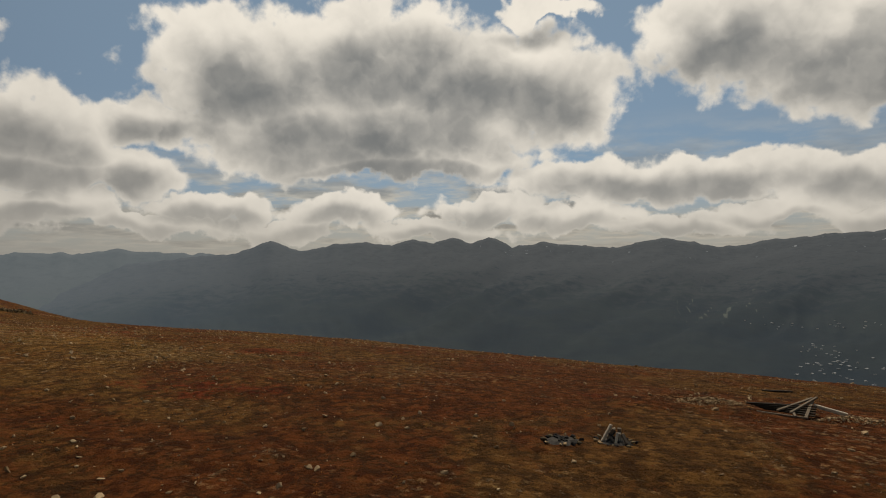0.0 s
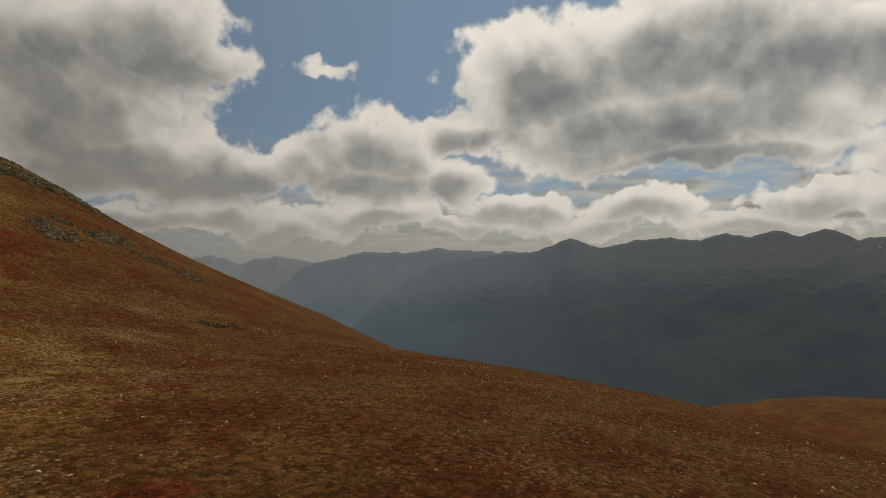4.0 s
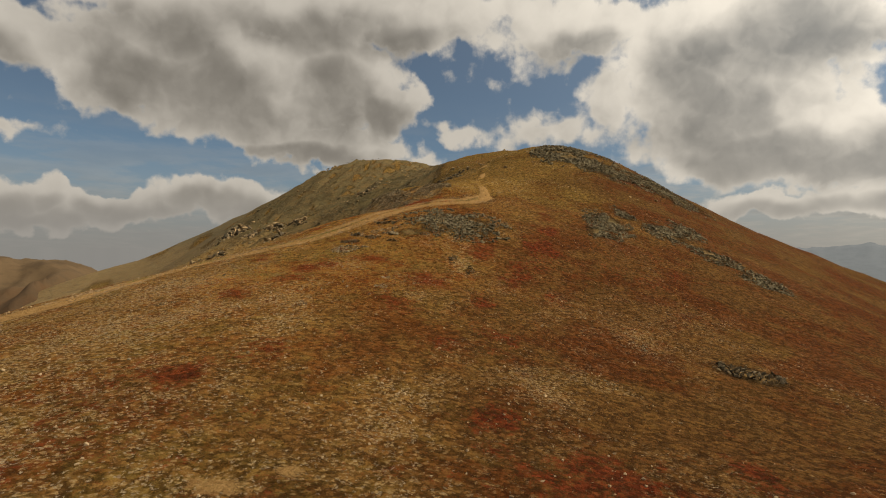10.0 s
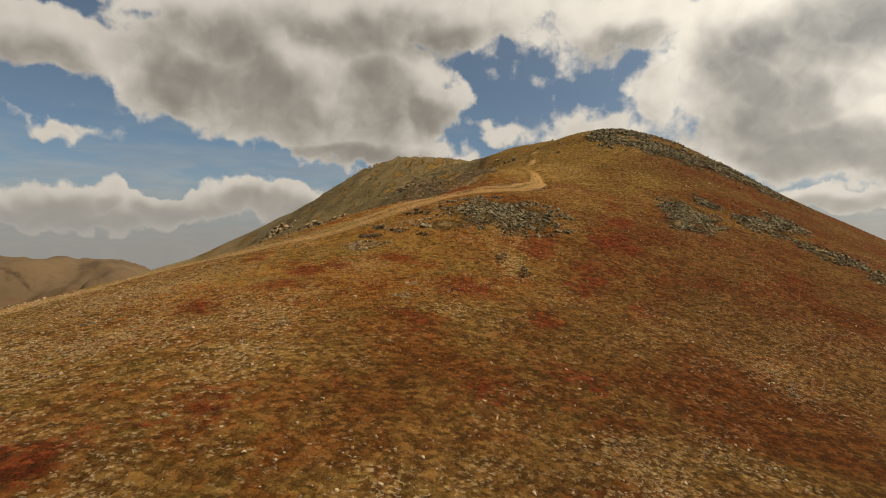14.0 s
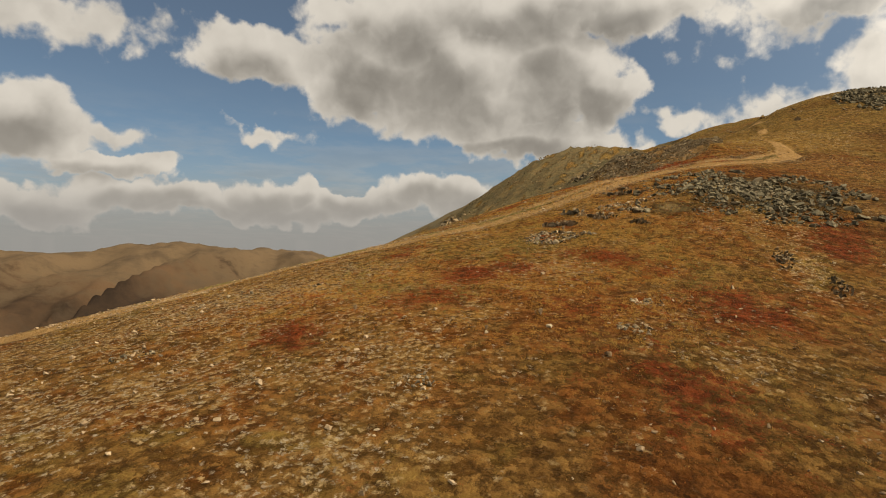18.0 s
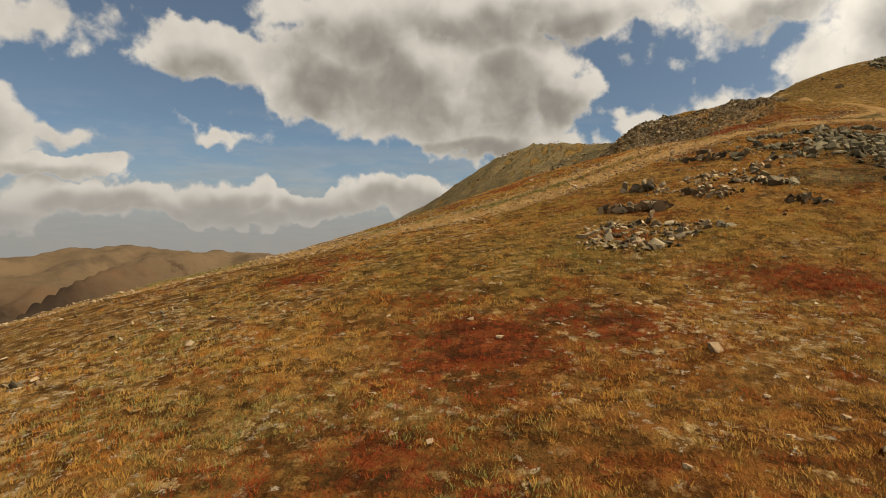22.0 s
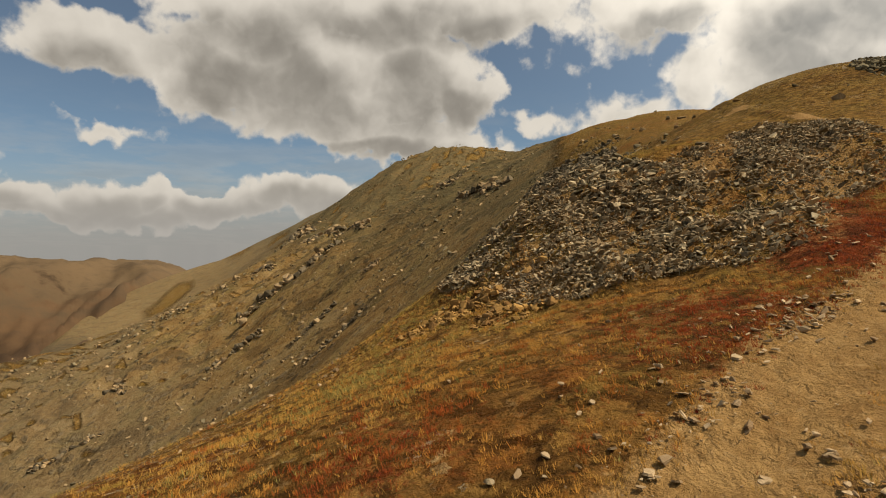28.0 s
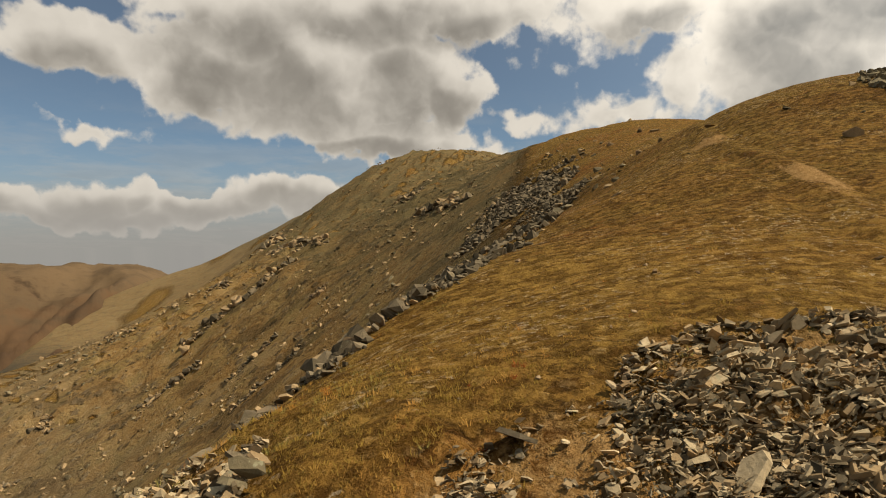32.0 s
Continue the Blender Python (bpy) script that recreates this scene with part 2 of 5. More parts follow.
MIDDLE = [
    [-1.1, -0, 0.3, 0.2, -0.1, 0.1, 0.2, -0.1, -0.2, -0.1],
    [0.3, 0.7, 1.7, 1.6, 1.5, 0, -1.2, -0.9, -0.2, 0.1],
    [0.6, 0.5, 1.4, 2.4, 4.6, -0.9, -3.9, -0.8, 0.9, 0.3],
    [0.1, -2.2, -3.3, -0.4, 5.8, -3.2, -7.7, 0.4, 2.9, 0.6],
    [-0.1, -4.6, -9, -9.3, 5.4, -2.7, -9.9, 0.8, 3.8, 0.8],
    [-0.2, -4.2, -7.7, -6.9, 10.6, 2.4, -4.4, 1.6, 2.7, 0.5],
    [-0.3, -1.1, -0.1, 3.9, 6.8, -0.8, -4.2, -2.7, -0.8, -0.4],
    [-0.2, 1.5, 4.1, 5.6, 0.6, -3.1, -3.8, -3.6, -2.1, -0.8],
    [0, 1.6, 2.6, 1.8, -0.1, -0.4, -0.7, -1.7, -1.1, 0.2],
    [0.1, 0.3, 0.2, 0.2, 0.1, -1, 0, 0.2, 0.2, 0.3],
]
CLOSE = [
    [0.1, -0.5, -1.6, -0.4, 6.2, 3.8, -1.8, -2, 0, 1.3],
    [-0.1, 0.3, 0.9, 1.1, 1.3, -0.4, -3.2, -3.1, -0.7, 1.8],
    [-0.1, -0, 0.5, 1.7, -0.2, -2.3, -3.8, -3.6, -1.7, 0.6],
    [0.2, 1.3, 2.3, 2.4, -1, -3, -3.8, -3.5, -2.2, -0.5],
    [0.7, 3.2, 2.8, 1.1, -2.8, -4, -3.8, -3, -1.8, -0.4],
    [0.6, 2.1, 1, -1, -3.9, -4.5, -3.2, -1.9, -0.9, -0.1],
    [0.1, -0.9, -1.1, -1.3, -3.1, -2.4, -0.4, -0.1, -0, 0],
    [-0.2, -1, -1, -0.9, -1.6, -0.5, 0.8, 1, 0.6, 0],
    [-0.1, -0.7, -0.8, -0.5, -0.7, -0, 1.1, 1.3, 0.7, 0],
    [-0, -0.2, -0.3, -0, -0.1, -0.3, 0.2, 0.3, 0.2, 0],
]
BROW = [
    [0.1, 0.4, 0.4, 0.3, 0.3, 0.1, -0.1, -0.1, -0.1, -0],
    [0.6, 1.3, 1.6, 1.4, 1.4, 0.6, 0, -0.1, -0.1, -0],
    [1.2, 0.3, 1.1, 1.6, 1.2, 0.6, 0.1, -0.1, -0.1, -0],
    [0, -0.8, 0.6, 2.6, 0.9, 0.4, 0, -0.1, -0.1, -0],
    [-1.5, -2.6, -0.8, 2.5, 1.6, 0.6, 0.1, -0.2, -0.2, -0],
    [-1, -2, -1.1, 1.5, 2, 1, 0, -0.3, -0.2, -0],
    [-0.5, -1.2, -0.9, 1.5, 2.2, 0.9, -0.1, -0.3, -0.2, 0],
    [-0.3, -0.5, -0.2, 0.7, 1.1, 0.2, -0.2, -0.2, -0, 0.1],
    [-0.2, -0.4, 0.1, 0.5, 0.5, 0, -0.2, -0.1, 0.1, 0.2],
    [0.2, 0.7, 0.6, 0.5, 0.2, -0.1, -0.1, -0, 0, 0.1],
]
FLANK = [
    [0.1, 0.2, 0.2, 0, -0.1, -0.2, -0.2, 0, 0, 0],
    [0.1, 0.3, 0.2, -0.1, -0.2, -0.6, -0.5, -0.2, 0, 0],
    [0, 0, -0.1, 0, -0.1, -0.6, -0.5, -0.2, 0, 0],
    [0, 0, 0.2, 0.5, 0.3, -0.1, -0.1, 0, 0, 0],
    [0, 0, 0, 0.2, 0.1, 0, 0, 0, 0, 0],
    [0, 0, -0.1, -0.2, -0.1, 0, 0.1, 0, 0, 0],
    [0.1, 0.2, 0.3, 0.5, 0.2, 0, 0.2, 0.1, 0, 0],
    [0.2, 0.4, 0.3, 0.3, -0.2, -0.5, 0, 0, 0, 0],
    [0.1, 0.2, 0, -0.3, -0.4, -0.4, -0.1, 0, 0, 0],
    [0, 0, -0.4, -0.6, -0.4, -0.2, 0, 0, 0, 0],
]
EDGE = [
    [0, 0, 0, 0, 0, 0, 0, 0, 0, 0],
    [0, 0, 0.1, 0.2, -0.1, -0.1, -0.1, 0, 0, 0],
    [0, 0.1, 0.3, 0.4, -0.2, -0.3, -0.1, 0, 0, 0],
    [0, 0.1, 0.4, 0.5, -0.2, -0.3, -0.1, 0, 0, 0],
    [0, 0.2, 0.4, 0.5, 0.2, -0.1, 0, 0, 0, 0],
    [0.1, 0.3, 0.7, 1.0, 0.5, -0.1, 0.1, 0, 0, 0],
    [0.1, 0.3, 0.6, 1.0, 0.4, -0.5, -0.1, 0, 0, 0],
    [0, 0, -0.2, -0.3, -0.6, -0.8, -0.3, -0.1, 0, 0],
    [0, -0.1, -0.4, -0.7, -0.7, -0.4, -0.1, 0, 0, 0],
    [0, -0.1, -0.2, -0.3, -0.3, -0.1, 0, 0, 0, 0],
]
LATTICES = [(-960, -560, 120, np.array(WIDE)), (-330, -130, 40, np.array(MIDDLE)), (-136, -24, 16, np.array(CLOSE)), (-124, 4, 5, np.array(BROW)),
            (-102, 4, 8, np.array(FLANK)), (-108, 11, 2.6, np.array(EDGE))]
VALLEY = -330.0
# the middle of the two-rut track over the saddle
TRACK = np.array([(-20, -12), (-40, -2.4), (-48, 1.6), (-53.6, 3.8), (-58.4, 4.4), (-62, 5.6), (-65.4, 8.8), (-68, 12.4), (-70.6, 15.2), (-73.2, 17.3),
                  (-76.6, 19.7), (-81.7, 22.9), (-85.3, 26.0), (-88.3, 30.6), (-92.5, 32.8), (-98, 32.2), (-104, 30.5),
                  (-113, 31.9), (-121, 31.4), (-128, 31.9), (-142, 33.2), (-158, 34.6)])


def dots(x, y, seed):
    n = (x * 374761393 + y * 668265263 + seed * 974711) & 0x7FFFFFFF
    n = ((n ^ (n >> 13)) * 1274126177) & 0x7FFFFFFF
    return ((n ^ (n >> 16)) & 0xFFFF) / 65535.0


def lumps(x, y, size, seed=0, octaves=3):
    """Smooth noise between -1 and 1 with features about size metres wide."""
    total, amp, norm = 0.0, 1.0, 0.0
    for k in range(octaves):
        u, v = x / size * 2**k + 17.3 * k, y / size * 2**k - 9.1 * k
        i, j = np.floor(u).astype(np.int64), np.floor(v).astype(np.int64)
        f, g = u - i, v - j
        f, g = f * f * f * (f * (6 * f - 15) + 10), g * g * g * (g * (6 * g - 15) + 10)
        a = dots(i, j, seed + k) * (1 - f) + dots(i + 1, j, seed + k) * f
        b = dots(i, j + 1, seed + k) * (1 - f) + dots(i + 1, j + 1, seed + k) * f
        total, norm, amp = total + amp * (2 * (a * (1 - g) + b * g) - 1), norm + amp, amp * 0.5
    return total / norm


def ramp(v, a, b):
    s = np.clip((v - a) / (b - a), 0, 1)
    return s * s * (3 - 2 * s)


def spline(x, y):
    total = np.zeros_like(x)
    for level, (x0, y0, gap, grid) in enumerate(LATTICES):
        u, v = (x - x0) / gap, (y - y0) / gap
        if level == 0:
            u, v = np.clip(u, 0.01, 8.99), np.clip(v, 0.01, 8.99)
        i, j = np.floor(u).astype(int), np.floor(v).astype(int)
        f, g = u - i, v - j
        wu = ((1 - f) ** 3 / 6, (3 * f**3 - 6 * f**2 + 4) / 6, (-3 * f**3 + 3 * f**2 + 3 * f + 1) / 6, f**3 / 6)
        wv = ((1 - g) ** 3 / 6, (3 * g**3 - 6 * g**2 + 4) / 6, (-3 * g**3 + 3 * g**2 + 3 * g + 1) / 6, g**3 / 6)
        for a in range(4):
            for b in range(4):
                p, q = i - 1 + a, j - 1 + b
                inside = (p >= 0) & (p < 10) & (q >= 0) & (q < 10) if level else True
                total += np.where(inside, grid[np.clip(p, 0, 9), np.clip(q, 0, 9)], 0) * wu[a] * wv[b]
    return total


def from_line(x, y, line):
    """The distance to a line of points, the side of it, and how far along it."""
    best, side, along, run = np.full(x.shape, 1e9), np.zeros(x.shape), np.zeros(x.shape), 0.0
    for (ax, ay), (bx, by) in zip(line[:-1], line[1:]):
        dx, dy = bx - ax, by - ay
        size = math.hypot(dx, dy)
        s = np.clip(((x - ax) * dx + (y - ay) * dy) / size**2, 0, 1)
        far = np.hypot(x - ax - s * dx, y - ay - s * dy)
        turn = np.sign((x - ax) * dy - (y - ay) * dx)
        near = far < best
        best, side, along = np.where(near, far, best), np.where(near, turn, side), np.where(near, run + s * size, along)
        run += size
    return best, side, along


def from_path(x, y):
    return from_line(x, y, np.array([(0, 0), (2, 12), (1, 23), (-5, 31), (-15, 35), (-28, 33), (-40, 27), (-56, 20), (-78, 19.5), (-92, 24)]))[0]


# ---- zones of the ground: middle, two radii, turn in degrees ----
RED = [(-48.8, 35, 1.5, 1.3), (-40.8, 23.5, 1.9, 1.4), (-37.4, 21.0, 1.5, 1.2), (-59.2, 19.6, 1.5, 1.2), (-51.4, 17.4, 1.6, 1.8),
       (-51.3, 27.8, 2.0, 1.6), (-55.1, 19.2, 1.4, 1.2), (-61.3, 18.0, 1.4, 1.0), (-62.6, 24.0, 1.6, 2.6), (-60.3, 20.6, 1.2, 1.2),
       (-64.2, 14.2, 1.2, 1.4), (-83.5, 21.0, 2.5, 1.6), (-86.3, 24.4, 2.0, 1.6), (-80.5, 17.4, 2.0, 1.5), (-26, 20, 3, 2), (-34, 38, 3, 2),
       (-65.4, 20.4, 0.6, 0.7), (-65.0, 20.9, 0.5, 0.6), (-67.5, 20.9, 0.4, 0.8), (-62.9, 22.6, 1.1, 0.9), (-62.3, 14.4, 1.1, 0.9),
       (-65.4, 36.6, 2.4, 1.4), (-60, 39, 1.8, 1.4), (-61.8, 36, 1.8, 1.2), (-73, 38.7, 2.6, 1.6), (-36.7, 34.5, 2.2, 1.3), (-35.6, 44.4, 2.2, 1.4),
       (-58, 29.2, 1.8, 1.5), (-69, 33, 2.4, 1.2), (-79, 40, 2.4, 1.3), (-86, 40, 2.6, 1.3), (-55, 33.5, 1.6, 0.9), (-12, 24, 3.5, 1.6), (-6, 28, 3, 1.4),
       (-79.5, 15.4, 2.4, 1.1), (-77, 14.8, 2, 1), (-74.6, 13.2, 2, 1.1), (-81, 17.2, 2, 1.1), (-8.8, 15.3, 2.2, 1.0), (1.4, 17.9, 1.4, 0.8)]
SCREE = [(-75.9, 29.8, 4.4, 4.6), (-90, 48.2, 4.4, 2.4), (-84.2, 46.4, 2.8, 1.8), (-92.5, 56.0, 3.6, 2.4), (-87.8, 60.2, 3.0, 2.4),
         (-82.5, 63.8, 2.8, 2.2), (-97.5, 60.0, 3.2, 1.8), (-126, 46.5, 6, 4.5), (-122, 54, 4.5, 6), (-123, 64, 5, 6), (-71.5, 25.8, 1.6, 1.4),
         (-96.5, 51.5, 2.6, 1.3), (-51.7, 50, 1.8, 2.4)]
STONY = [(-36.2, 30.6, 3.4, 1.5), (-41.9, 37, 2.6, 1.8), (-35, 15, 4.5, 3.2), (-29, 19, 4, 4), (-42, 13.8, 4, 2), (-44.5, 39.6, 1.6, 2.2), (-53, 12, 3, 2), (4.5, 18.3, 1.6, 0.9),
         (-46, 17, 4, 3), (-50, 20.5, 3, 2.4), (-44, 22, 3, 2), (-55, 44.5, 2.4, 1.6), (-64.5, 31.2, 2.4, 0.8), (-60, 22.5, 2, 1), (-76.5, 23.4, 2.2, 1.4)]
BARE = [(-52.6, 4.3, 3.2, 1.5), (-57.8, 4.6, 3.0, 1.0), (-29.3, 26.9, 0.9, 1.3), (-30.6, 28.4, 0.6, 0.8), (-111.5, 31.8, 2.6, 0.5), (-125.4, 31.3, 1.2, 1.4), (-56.4, 17.6, 0.5, 0.4)]
OUTCROP = [(-90.3, 20.4, 3.3, 3.1), (-92.4, 24.4, 2.8, 2.6), (-95.0, 26.0, 2.1, 2.0), (-88.5, 22.6, 1.8, 1.9), (-93.9, 19.4, 1.9, 1.4), (-92.2, 17.2, 1.9, 1.5)]


def blobs(x, y, spots):
    best = np.zeros(x.shape)
    for cx, cy, rx, ry in spots:
        best = np.maximum(best, np.exp(-(((x - cx) / rx) ** 2 + ((y - cy) / ry) ** 2) * 0.8))
    return best


def height(x, y):
    x, y = np.asarray(x, float), np.asarray(y, float)
    z = spline(x, y) - 13 * np.exp(-(((x + 255) / 60) ** 2 + ((y + 168) / 48) ** 2)) - 7 * np.exp(-(((x + 215) / 45) ** 2 + ((y + 185) / 50) ** 2))
    out = np.hypot(x + 420, y + 20)
    z = z + (VALLEY - z) * ramp(out, 620, 1500) + 14 * lumps(x, y, 520, 3) * ramp(out, 700, 1600)
    near = from_path(x, y)
    far = ramp(near, 45, 200)
    z += far * (2.2 * lumps(x, y, 38, 5, 4) + 1.1 * (1 - 2 * np.abs(lumps(x + 0.35 * y, y, 17, 6, 4))) - 0.3)
    z += (0.05 * lumps(x, y, 0.9, 7, 2) + 0.11 * lumps(x, y, 4.5, 8, 3)) * (1 - ramp(near, 120, 300))
    z += np.clip(blobs(x, y, OUTCROP), 0, 0.7) * (0.5 * lumps(x, y, 1.7, 14, 3) + 0.22 * (1 - 2 * np.abs(lumps(x, y, 0.9, 15, 2))) - 0.08)
    spur = 1 - 2 * np.abs(lumps(0.45 * x + 0.9 * y + 9 * lumps(x, y, 60, 18), 0.22 * (0.9 * x - 0.45 * y), 15, 16, 3))
    z += ramp(near, 90, 180) * 1.4 * (1 - 2 * np.abs(lumps(x, y, 8, 19, 3))) * ramp(-y, -14, 10) * (1 - ramp(out, 600, 900))
    z += far * 2.3 * spur * ramp(-y, -14, 10) * (1 - ramp(out, 600, 900))
    road, side, along = from_line(x, y, TRACK)
    wide = 0.95 + 0.1 * lumps(along, side, 6.0, 9)
    ruts = np.exp(-(((road - wide) / 0.42) ** 2))
    z -= 0.13 * ruts * ramp(55 - np.abs(road), 0, 5) - 0.05 * np.exp(-((road / 0.5) ** 2))
    return z


# ---- materials ----
def material(name, build, rough=0.9, gloss=0.03):
    m = bpy.data.materials.new(name)
    m.use_nodes = True
    n = Tree(m.node_tree)
    shader = m.node_tree.nodes["Principled BSDF"]
    shader.inputs["Roughness"].default_value = rough
    shader.inputs["Specular IOR Level"].default_value = gloss
    build(n, shader)
    return m


def put(n, shader, colour, bump=None, strength=0.5, distance=0.05):
    n.tree.links.new(colour, shader.inputs["Base Color"])
    if bump is not None:
        b = n.add("ShaderNodeBump", {"Strength": strength, "Distance": distance, "Height": bump})
        n.tree.links.new(b.outputs[0], shader.inputs["Normal"])


def ground_look(n, shader):
    at = n.add("ShaderNodeNewGeometry").outputs["Position"]
    zone = {k: n.add("ShaderNodeAttribute", {}, attribute_name=k).outputs["Fac"] for k in ("red", "dirt", "rock", "forest", "green", "heath_shade", "slope", "chips", "gold")}
    big, mid = n.noise(at, 0.06, 5.0).outputs[0], n.noise(at, 0.5, 5.0, 0.6, 0.4).outputs[0]
    fine, tuft = n.noise(at, 2.6, 6.0, 0.68, 0.5).outputs[0], n.noise(at, 9.0, 6.0, 0.72, 0.7).outputs[0]
    grit = n.noise(at, 34.0, 4.0, 0.7).outputs[0]
    edge = n.math("ADD", n.math("SUBTRACT", mid, 0.5), n.math("SUBTRACT", fine, 0.5))
    edge = n.math("ADD", edge, n.math("MULTIPLY", n.math("SUBTRACT", tuft, 0.5), 1.2))
    close = n.math("ADD", n.math("MULTIPLY", n.math("SUBTRACT", fine, 0.5), 0.8), n.math("MULTIPLY", n.math("SUBTRACT", tuft, 0.5), 1.2))
    flat = n.vec("ADD", at, n.vec("MULTIPLY", n.vec("SUBTRACT", n.noise(at, 7.0, 5.0, 0.75).outputs["Color"], (0.5, 0.5, 0.5)), (0.50, 0.50, 0.0)))
    bush = n.add("ShaderNodeTexVoronoi", {"Vector": flat, "Scale": 4.4}, voronoi_dimensions="2D")
    lot = n.add("ShaderNodeSeparateColor", {0: bush.outputs["Color"]})
    knob = n.add("ShaderNodeTexVoronoi", {"Vector": n.vec("ADD", flat, (3.7, 1.9, 0.0)), "Scale": 1.7}, voronoi_dimensions="2D")
    big_lot = n.add("ShaderNodeSeparateColor", {0: knob.outputs["Color"]})
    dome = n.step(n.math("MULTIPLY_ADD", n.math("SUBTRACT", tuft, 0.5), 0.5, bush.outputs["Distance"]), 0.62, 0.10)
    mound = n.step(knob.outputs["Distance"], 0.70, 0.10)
    drift = n.noise(n.vec("MULTIPLY", at, (1.0, 0.6, 1.0)), 0.20, 7.0, 0.70, 0.6).outputs[0]
    sweep = n.noise(n.vec("ADD", at, (40.0, 11.0, 0.0)), 0.10, 6.0, 0.66, 0.4).outputs[0]
    # low brown growth, drifting to olive and to rust
    shag = n.step(n.math("MULTIPLY_ADD", n.math("SUBTRACT", lot.outputs[1], 0.5), 0.5, n.math("MULTIPLY_ADD", tuft, 1.1, n.math("MULTIPLY", fine, 0.6))), 0.50, 1.25)
    straw = n.mix(shag, (0.100, 0.044, 0.010, 1), (0.330, 0.166, 0.042, 1))
    olive = n.step(n.math("MULTIPLY_ADD", n.math("SUBTRACT", big_lot.outputs[1], 0.5), 0.30, n.math("MULTIPLY_ADD", close, 0.35, n.math("MULTIPLY_ADD", zone["green"], 0.5, drift))), 0.56, 0.80)
    straw = n.mix(n.math("MULTIPLY", olive, 0.75), straw, n.mix(shag, (0.076, 0.044, 0.008, 1), (0.275, 0.170, 0.038, 1)))
    warm = n.step(n.math("MULTIPLY_ADD", n.math("SUBTRACT", big_lot.outputs[0], 0.5), 0.14, n.math("MULTIPLY_ADD", close, 0.22, sweep)), 0.47, 0.62)
    straw = n.mix(n.math("MULTIPLY", warm, n.step(zone["green"], 0.2, 0.7, 0.72, 0.2)), straw, n.mix(shag, (0.086, 0.022, 0.004, 1), (0.275, 0.090, 0.017, 1)))
    # red-brown growth, darkened in the colour to stand in for cloud shade
    heath_shade = n.step(n.math("MULTIPLY_ADD", close, 0.45, n.math("MULTIPLY_ADD", n.math("SUBTRACT", drift, 0.5), 0.9, zone["heath_shade"])), 0.05, 1.0)
    straw = n.mix(n.math("MULTIPLY", heath_shade, 0.80), straw, n.mix(shag, (0.042, 0.0165, 0.005, 1), (0.155, 0.068, 0.018, 1)))
    rusty = n.math("MULTIPLY", n.math("MULTIPLY", zone["heath_shade"], 0.8), n.step(n.math("MULTIPLY_ADD", close, 0.22, n.math("MULTIPLY_ADD", n.math("SUBTRACT", drift, 0.5), 0.5, sweep)), 0.46, 0.58))
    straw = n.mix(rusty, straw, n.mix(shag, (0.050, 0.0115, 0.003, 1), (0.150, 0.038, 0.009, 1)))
    red = n.step(n.math("MULTIPLY_ADD", n.math("SUBTRACT", big_lot.outputs[2], 0.5), 0.25, n.math("MULTIPLY_ADD", edge, 1.2, zone["red"])), 0.42, 0.84)
    straw = n.mix(n.math("MULTIPLY", red, 0.78), straw, n.mix(shag, (0.060, 0.009, 0.004, 1), (0.215, 0.034, 0.011, 1)))
    straw = n.mix(n.math("MULTIPLY", zone["gold"], 0.65), straw, n.mix(shag, (0.13, 0.060, 0.011, 1), (0.37, 0.205, 0.045, 1)))
    # dark gaps between the tussocks, their shade painted into the colour
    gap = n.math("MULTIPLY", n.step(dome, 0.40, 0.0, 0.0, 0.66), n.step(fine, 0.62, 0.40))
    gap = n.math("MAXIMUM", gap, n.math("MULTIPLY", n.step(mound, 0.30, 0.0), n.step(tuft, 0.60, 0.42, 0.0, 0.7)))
    gap = n.math("MULTIPLY", gap, n.step(zone["heath_shade"], 0.0, 0.5, 0.82, 1.0))
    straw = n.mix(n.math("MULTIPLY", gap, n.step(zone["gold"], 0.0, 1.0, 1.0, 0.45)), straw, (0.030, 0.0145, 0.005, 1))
    # pale straw tussocks, thick in drifts, their sunlit tops painted into the colour
    many = n.math("MULTIPLY_ADD", n.math("SUBTRACT", n.noise(at, 0.42, 6.0, 0.68).outputs[0], 0.5), 1.9, n.math("MULTIPLY_ADD", zone["chips"], 0.85, -0.06))
    many = n.math("SUBTRACT", many, n.math("MULTIPLY_ADD", red, 0.30, n.math("MULTIPLY", zone["heath_shade"], 0.16)))
    pale = n.math("MULTIPLY", n.step(n.math("SUBTRACT", lot.outputs[0], many), 0.25, -0.20), n.step(dome, 0.32, 0.75))
    pale = n.math("MULTIPLY", pale, n.step(tuft, 0.38, 0.56, 0.05, 1.0))
    straw = n.mix(n.math("MULTIPLY", pale, n.step(zone["heath_shade"], 1.0, 0.0, 0.40, 0.9)), straw, n.mix(tuft, (0.28, 0.165, 0.058, 1), (0.56, 0.385, 0.175, 1)))
    # pale chips of stone between the tufts
    chips = n.add("ShaderNodeTexVoronoi", {"Vector": n.vec("ADD", flat, (7.1, 2.3, 0.0)), "Scale": 8.0}, voronoi_dimensions="2D")
    chip_lot = n.add("ShaderNodeSeparateColor", {0: chips.outputs["Color"]})
    lots = n.step(n.math("SUBTRACT", n.math("MULTIPLY", many, 0.55), chip_lot.outputs[0]), -0.05, 0.05)
    chip = n.math("MULTIPLY", n.step(chips.outputs["Distance"], 0.36, 0.22), lots)
    straw = n.mix(n.math("MULTIPLY", chip, n.step(zone["heath_shade"], 0.9, 0.1, 0.3, 0.9)), straw, n.mix(chip_lot.outputs[1], (0.264, 0.193, 0.111, 1), (0.50, 0.385, 0.237, 1)))
